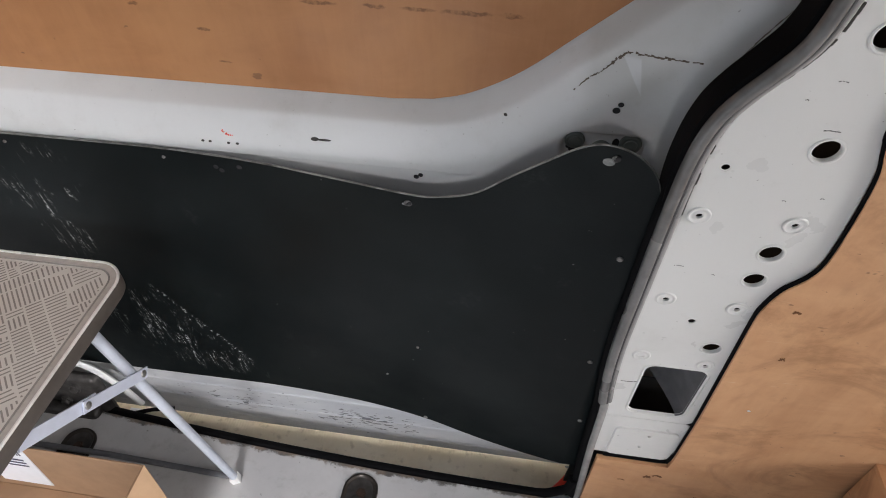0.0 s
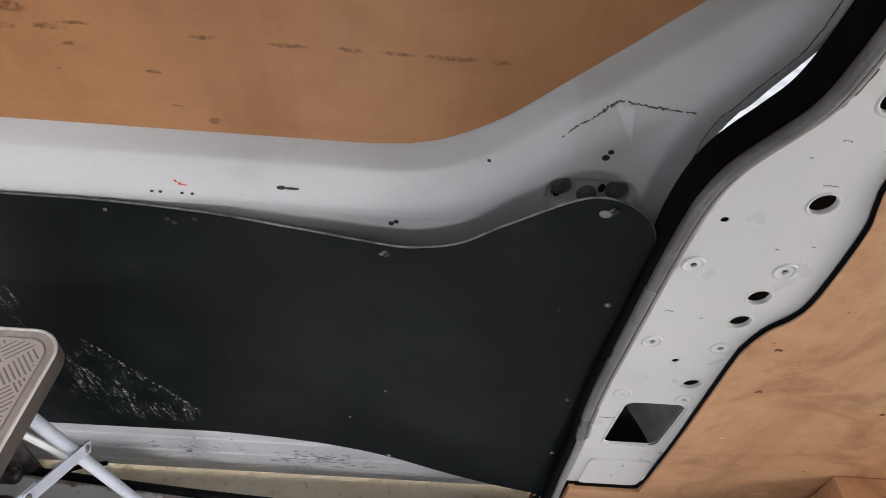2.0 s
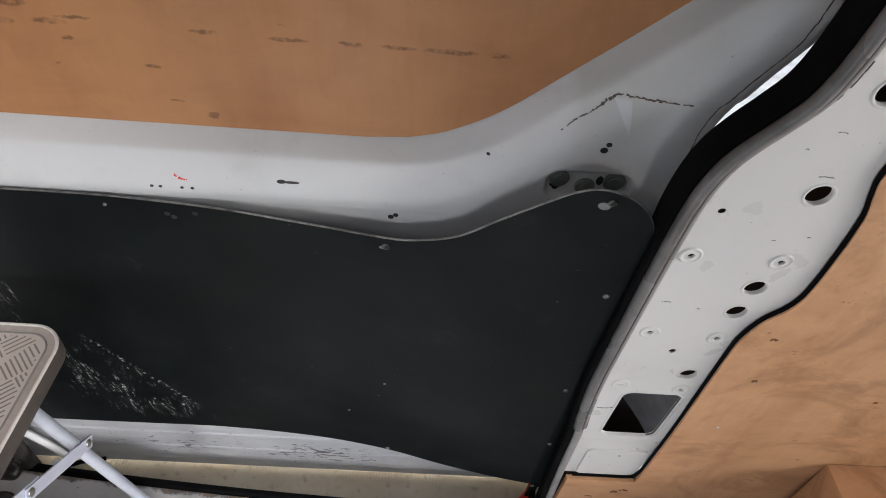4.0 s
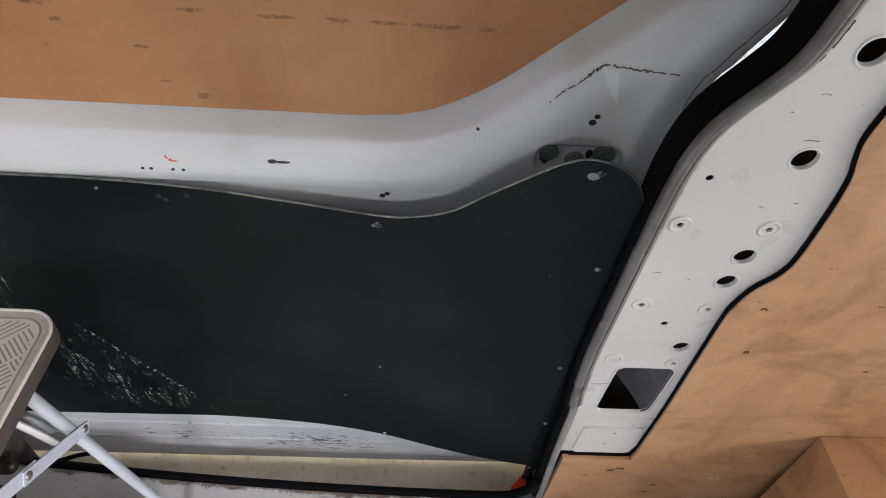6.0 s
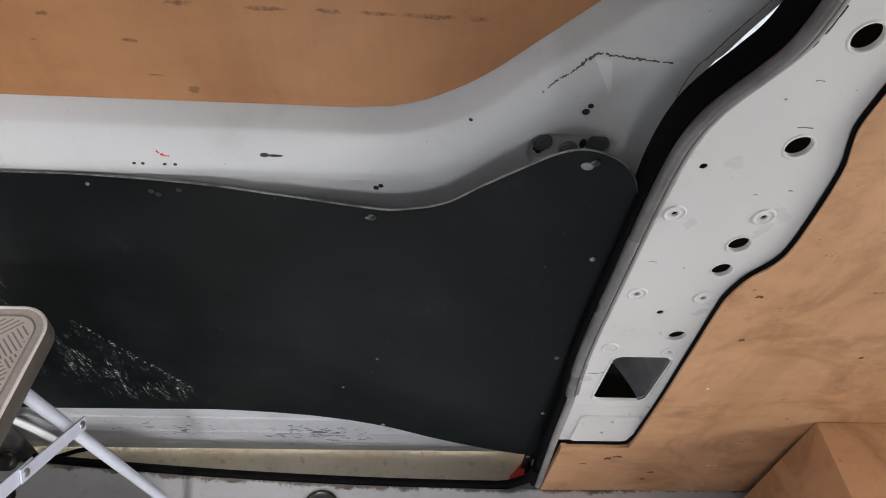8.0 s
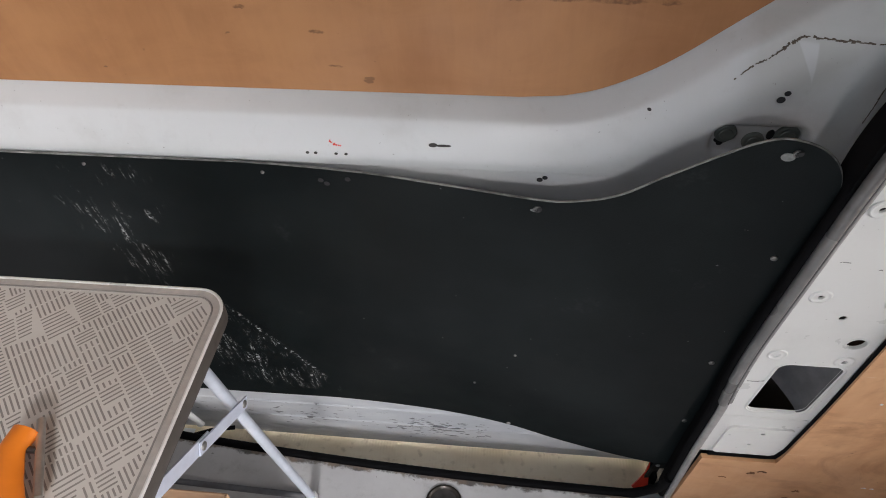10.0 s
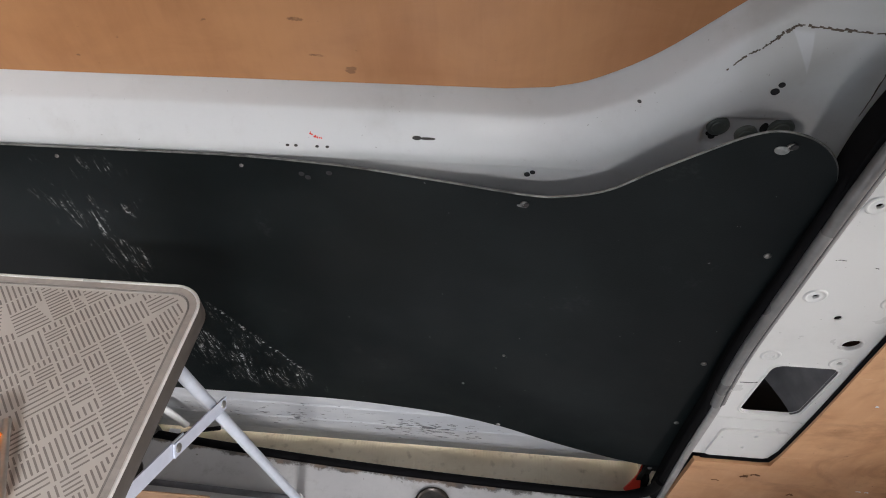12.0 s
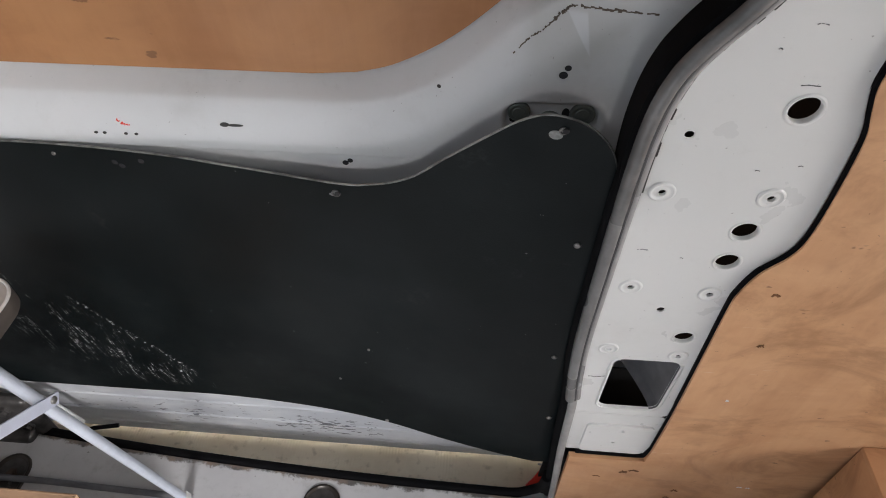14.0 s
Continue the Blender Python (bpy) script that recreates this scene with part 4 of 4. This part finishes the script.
# ---- tie-down points ----
def tie_down(x, y):
    t = thing("tie_down", "dark rusty oval tie-down recess in the load floor", "tie-down", (x, y, 0.0), "floor tie-downs")

    def oval(r, ly, z):
        pts = [(x + r * math.cos(radians(a)), y + ly + r * math.sin(radians(a)), z) for a in range(0, 181, 15)]
        return pts + [(x + r * math.cos(radians(a)), y - ly + r * math.sin(radians(a)), z) for a in range(180, 361, 15)]

    own = bmesh.new()
    rings = [[own.verts.new(p) for p in oval(r, 0.018, z)] for r, z in ((0.037, 0.0005), (0.036, 0.004), (0.032, 0.0045), (0.029, 0.002), (0.027, 0.0012))]
    for a, b in zip(rings, rings[1:]):
        for i in range(len(a)):
            own.faces.new((a[i], a[(i + 1) % len(a)], b[(i + 1) % len(a)], b[i]))
    part("surround", own, plain("dark_polished_steel", (0.04, 0.034, 0.03), 0.25, 0.5, 0.4, 45.0, 0.2), t, "dark pressed steel surround")
    own = bmesh.new()
    own.faces.new([own.verts.new(p) for p in oval(0.028, 0.018, 0.0012)])
    part("pan", own, GREASY, t)
    m = Matrix.Translation((x + 0.003, y + 0.012, 0.0012))
    part("bolt", lathe([(0.011, 0), (0.011, 0.003), (0.007, 0.0032), (0.007, 0.006), (0.003, 0.0062)], m, 6), BROWN_STEEL, t, "rusty bolt head")
    ringp = [(x + 0.016 * math.cos(radians(a)), y - 0.016 + 0.016 * math.sin(radians(a)), 0.006) for a in range(0, 361, 20)]
    part("lashing_ring", tube(ringp, 0.003, 8), GREASY, t)
    return t


first_tie = tie_down(-0.2505, 0.526)
copy_thing(first_tie, Matrix.Translation((-0.885, 0.538, 0)))

# ---- folding table ----
TX, TY0, TY1, TZ, TL = -0.5035, -0.02, 0.5225, 0.655, -1.27
table = thing("folding_table", "grey folding camping table with printed top and pale tube legs", "table", (-0.88, 0.25, 0.0))


def round_path(inset, r, n=8):
    return [(x, y) for x, y in rounded(TL + inset, TX - inset, TY0 + inset, TY1 - inset, r - inset, n)]


own = bmesh.new()
lo = [own.verts.new((x, y, TZ - 0.018)) for x, y in round_path(0.010, 0.04)]
hi = [own.verts.new((x, y, TZ)) for x, y in round_path(0.010, 0.04)]
own.faces.new(lo[::-1])
own.faces.new(hi)
for i in range(len(lo)):
    own.faces.new((lo[i], lo[(i + 1) % len(lo)], hi[(i + 1) % len(lo)], hi[i]))
part("tabletop", own, TOP, table, "beige-grey top with a pattern of short lines")


def printed_lines():
    """Blocks of short parallel lines, each block along one of two crossing directions."""
    rnd = random.Random(23)
    blocks = []

    def cut_up(u0, u1, v0, v1, flip):
        w, h = u1 - u0, v1 - v0
        if max(w, h) < 0.030 or (max(w, h) < 0.054 and rnd.random() < 0.5):
            blocks.append((u0, u1, v0, v1, flip if rnd.random() < 0.85 else not flip))
            return
        f = rnd.choice((0.36, 0.5, 0.64))
        if w > h * rnd.uniform(0.8, 1.25):
            cut_up(u0, u0 + w * f, v0, v1, flip), cut_up(u0 + w * f, u1, v0, v1, not flip)
        else:
            cut_up(u0, u1, v0, v0 + h * f, flip), cut_up(u0, u1, v0 + h * f, v1, not flip)

    cut_up(-0.60, 0.60, -0.60, 0.60, False)
    own = bmesh.new()
    ca, sa = math.cos(radians(43)), math.sin(radians(43))
    mx, my = (TL + TX) / 2, (TY0 + TY1) / 2

    def on_top(x, y):
        dx, dy = max(abs(x - mx) - (TX - TL) / 2 + 0.045, 0), max(abs(y - my) - (TY1 - TY0) / 2 + 0.045, 0)
        return math.hypot(dx, dy) < 0.027

    for u0, u1, v0, v1, flip in blocks:
        if flip:
            u0, u1, v0, v1 = v0, v1, u0, u1
        n = max(2, round((v1 - v0) / 0.0056))
        slant = rnd.choice((0.0, 0.0, 0.0, 0.0, 0.25, -0.25))
        halves = 2 if u1 - u0 > 0.03 and rnd.random() < 0.15 else 1
        for k in range(n):
            v = v0 + (k + 0.5) * (v1 - v0) / n
            trim = abs(slant) * (v1 - v0) * (k / n if slant > 0 else 1 - k / n)
            for h in range(halves):
                a = u0 + (u1 - u0 - trim) * h / halves + 0.0013
                b = u0 + (u1 - u0 - trim) * (h + 1) / halves - 0.0013
                if b - a < 0.004:
                    continue
                spots = [(a + (b - a) * g / 24, v) for g in range(25)]
                spots = [g for g, q in spots if on_top(*((mx + q * ca - g * sa, my + q * sa + g * ca) if flip else (mx + g * ca - q * sa, my + g * sa + q * ca)))]
                if len(spots) < 3:
                    continue
                a, b = spots[0], spots[-1]
                quad = []
                for p, q in ((a, v - 0.00105), (b, v - 0.00105), (b, v + 0.00105), (a, v + 0.00105)):
                    if flip:
                        p, q = q, p
                    quad.append((mx + p * ca - q * sa, my + p * sa + q * ca))
                own.faces.new([own.verts.new((x, y, TZ + 0.0003)) for x, y in quad])
    return own


part("line_print", printed_lines(), plain("brown_grey_print", (0.25, 0.225, 0.205), 0.5, vary=0.15, scale=90.0), table, "short brown-grey printed lines", smooth=False)
loop = [Vector((x, y, TZ)) for x, y in round_path(0.0, 0.04)]
loop = loop[3:] + loop[:4]
rim_sec = [(-0.0030, 0.0004), (-0.0008, 0.0002), (0.0, -0.004), (0.0, -0.021), (-0.002, -0.024), (-0.010, -0.024), (-0.0095, -0.001)]
part("rim", sweep(loop, rim_sec, side=(0, 0, 1)), RIM, table, "brown-grey edge moulding")
part("flange", sweep(loop, [(-0.0125, 0.0003), (-0.0118, 0.0011), (-0.0033, 0.0014), (-0.0028, 0.0)], side=(0, 0, 1)), RIM_FLANGE, table, "pale grey top flange")
part("groove", sweep(loop, [(a - 0.0138, b + 0.0004) for a, b in ring_section(0.0012, 6)], side=(0, 0, 1)), plain("dark_groove", (0.27, 0.25, 0.23), 0.6), table, "dark line round the top")
part("bead", sweep([q + Vector((0, 0, 0.0012)) for q in loop], [(a - 0.0022, b) for a, b in ring_section(0.0020, 10)], side=(0, 0, 1)), RIM_TOP, table, "bright metal bead")


def leg(foot, top, name="leg"):
    l = part(name, tube([Vector(foot).lerp(Vector(top), t / 6) for t in range(7)], 0.0080, 16), TUBE_PAINT, table, "pale blue-grey steel tube")
    d = (Vector(foot) - Vector(top)).normalized()
    part("foot_cap", tube([Vector(foot) - d * 0.016, Vector(foot) + d * 0.010], 0.0122, 4), CAP, l, "white plastic foot cap")
    return l


LEG_X, FOOT_Y, TOPY = -0.518, 0.526, 0.424
leg((LEG_X + 0.007, FOOT_Y, 0.012), (LEG_X, TOPY, 0.636))
leg((LEG_X + 0.007, 0.03, 0.012), (LEG_X - 0.012, 0.08, 0.636))
leg((TL + 0.012, FOOT_Y, 0.012), (TL + 0.03, TOPY, 0.636))
leg((TL + 0.012, 0.03, 0.012), (TL + 0.03, 0.08, 0.636))
# floor tube; its dark grey also paints the shadow that lies along it
part("floor_bar", tube([(LEG_X - 0.01, FOOT_Y + 0.004, 0.010), (-0.8, FOOT_Y + 0.012, 0.010), (TL + 0.012, FOOT_Y + 0.012, 0.010)], 0.0062, 12), plain("dark_tube_and_shade", (0.13, 0.135, 0.15), 0.45), table, "floor tube whose dark grey also paints the shadow along it")
# lock brace: two flat bars that overlap at a rivet
BX = -0.507


def bar(a, b, w, x, name):
    a, b = Vector((x, *a)), Vector((x, *b))
    sec = [(-w / 2, -0.001), (w / 2, -0.001), (w / 2, 0.001), (-w / 2, 0.001)]
    return part(name, sweep([a, b], sec, side=(1, 0, 0)), BRACE_PAINT, table, "flat white-coated brace", smooth=False)


bar((0.461, 0.4915), (0.350, 0.572), 0.017, BX, "brace")
bar((0.372, 0.557), (0.268, 0.630), 0.019, BX - 0.0025, "brace")
for ry, rz in ((0.4535, 0.498), (0.357, 0.568)):
    m = Matrix.Translation((BX + 0.001, ry, rz)) @ pose(0, 0, 0, 0, 90, 0)
    part("rivet", lathe([(0.0055, 0), (0.005, 0.0018), (0.0025, 0.0028)], m, 14), STEEL, table, "steel rivet")

# ---- hand tool on the table ----
tool = thing("hand_tool", "steel T-bar hand tool with an orange handle on the table", "tool", (-0.63, 0.28, TZ))
part("cross_bar", tube([(-0.639, 0.325, TZ + 0.012), (-0.598, 0.246, TZ + 0.012)], 0.0045, 12), plain("bright_steel", (0.55, 0.54, 0.52), 0.3, 0.95), tool, "steel rod")
part("shank", tube([(-0.623, 0.292, TZ + 0.012), (-0.652, 0.292, TZ + 0.013)], 0.0038, 10), GREASY, tool)
part("handle", sweep([(-0.645, 0.310, TZ + 0.016), (-0.647, 0.285, TZ + 0.017), (-0.632, 0.255, TZ + 0.016), (-0.605, 0.215, TZ + 0.016)], ring_section(0.014, 14, 0.8), side=(0, 0, 1)), ORANGE, tool, "orange plastic handle")

# ---- cardboard box under the table ----
CX1, CX0, CY1, CY0, CZ = -0.616, -1.02, 0.455, 0.12, 0.182
carton = thing("cardboard_box", "open brown cardboard box with a white label", "box", (-0.82, 0.29, 0.0))
for nm, b in (("far_wall", (CX0, CX1, CY1 - 0.004, CY1, 0.001, CZ)), ("near_wall", (CX0, CX1, CY0, CY0 + 0.004, 0.001, CZ)), ("side_wall", (CX1 - 0.004, CX1, CY0 + 0.0045, CY1 - 0.0045, 0.001, CZ)), ("side_wall", (CX0, CX0 + 0.004, CY0 + 0.0045, CY1 - 0.0045, 0.001, CZ)), ("bottom", (CX0 + 0.0045, CX1 - 0.0045, CY0 + 0.0045, CY1 - 0.0045, 0.001, 0.005))):
    part(nm, box(*b, 0.001, 1), CARD, carton)


def flap(a, b, c, d, name):
    own = bmesh.new()
    vs = [own.verts.new(p) for p in (a, b, c, d)]
    own.faces.new(vs)
    ext = bmesh.ops.extrude_face_region(own, geom=own.faces[:])
    for v in ext["geom"]:
        if isinstance(v, bmesh.types.BMVert):
            v.co.z -= 0.004
    return part(name, own, CARD_IN, carton, "pale folded flap", smooth=False)


flap((CX1, CY1 - 0.002, CZ + 0.001), (CX1, CY0, CZ + 0.001), (CX1 + 0.10, CY0 + 0.02, CZ - 0.055), (CX1 + 0.10, CY1 - 0.075, CZ - 0.055), "flap")
for k in range(4):
    part("print_bar", box(CX1 + 0.040 + 0.006 * k, CX1 + 0.0435 + 0.006 * k, 0.300, 0.328 - 0.004 * (k % 2), CZ - 0.0222 - 0.0033 * k, CZ - 0.0212 - 0.0033 * k), CARD, carton, "faint brown print")
label = part("label", box(-0.97, -0.862, 0.4485, 0.4505, 0.03, CZ - 0.001), PAPER, carton, "white printed label")
for k in range(9):
    part("print_bar", box(-0.915 + k * 0.005, -0.9135 + k * 0.005 + 0.001 * (k % 3), 0.4478, 0.4484, CZ - 0.028, CZ - 0.006), INK, label)
for k in range(3):
    part("print_bar", box(-0.918, -0.876, 0.4478, 0.4484, CZ - 0.05 - k * 0.012, CZ - 0.045 - k * 0.012), INK, label)

# ---- roller bracket of the sliding door ----
brk = thing("door_roller", "greasy black roller bracket of the sliding door", "roller bracket", (-0.92, 0.66, -0.155))
body = box(-1.10, -0.852, 0.640, 0.668, -0.045, 0.120, 0.014, 3)
box(-1.10, -0.875, 0.615, 0.650, -0.050, 0.02, 0.012, 3, bm=body)
part("housing", body, GREASY, brk)
part("arm", box(-1.05, -0.835, 0.605, 0.660, -0.055, -0.022, 0.010, 3), GREASY, brk)
part("foot", box(-0.995, -0.950, 0.585, 0.618, -0.02, -0.001, 0.004), GREASY, brk)
for bx, bz in ((-0.905, 0.088), (-0.88, 0.035), (-0.95, 0.03)):
    part("bolt", lathe([(0.014, 0.0), (0.014, 0.006), (0.009, 0.0065), (0.009, 0.012), (0.004, 0.0125)], Matrix.Translation((bx, 0.641, bz)) @ pose(0, 0, 0, 90, 0, 0), 6), GREASY, brk, "worn bolt")
part("roller", lathe([(0.018, 0), (0.02, 0.004), (0.02, 0.018), (0.018, 0.022)], Matrix.Translation((-0.855, 0.640, -0.052)), 20), GREASY, brk)
part("rod", tube([(-0.83, 0.66, -0.035), (-0.79, 0.68, -0.04), (-0.742, 0.692, -0.043)], 0.0048, 8), RUBBER, brk)
guard = spline([(-1.08, 0.665, 0.150), (-0.92, 0.665, 0.150), (-0.865, 0.667, 0.128), (-0.825, 0.672, 0.055), (-0.805, 0.676, -0.01)], 6)
part("recess_edge", sweep(guard, ring_section(0.0095, 12, 0.7), side=(0, 1, 0)), WHITE, brk, "white pressed edge of the roller recess")
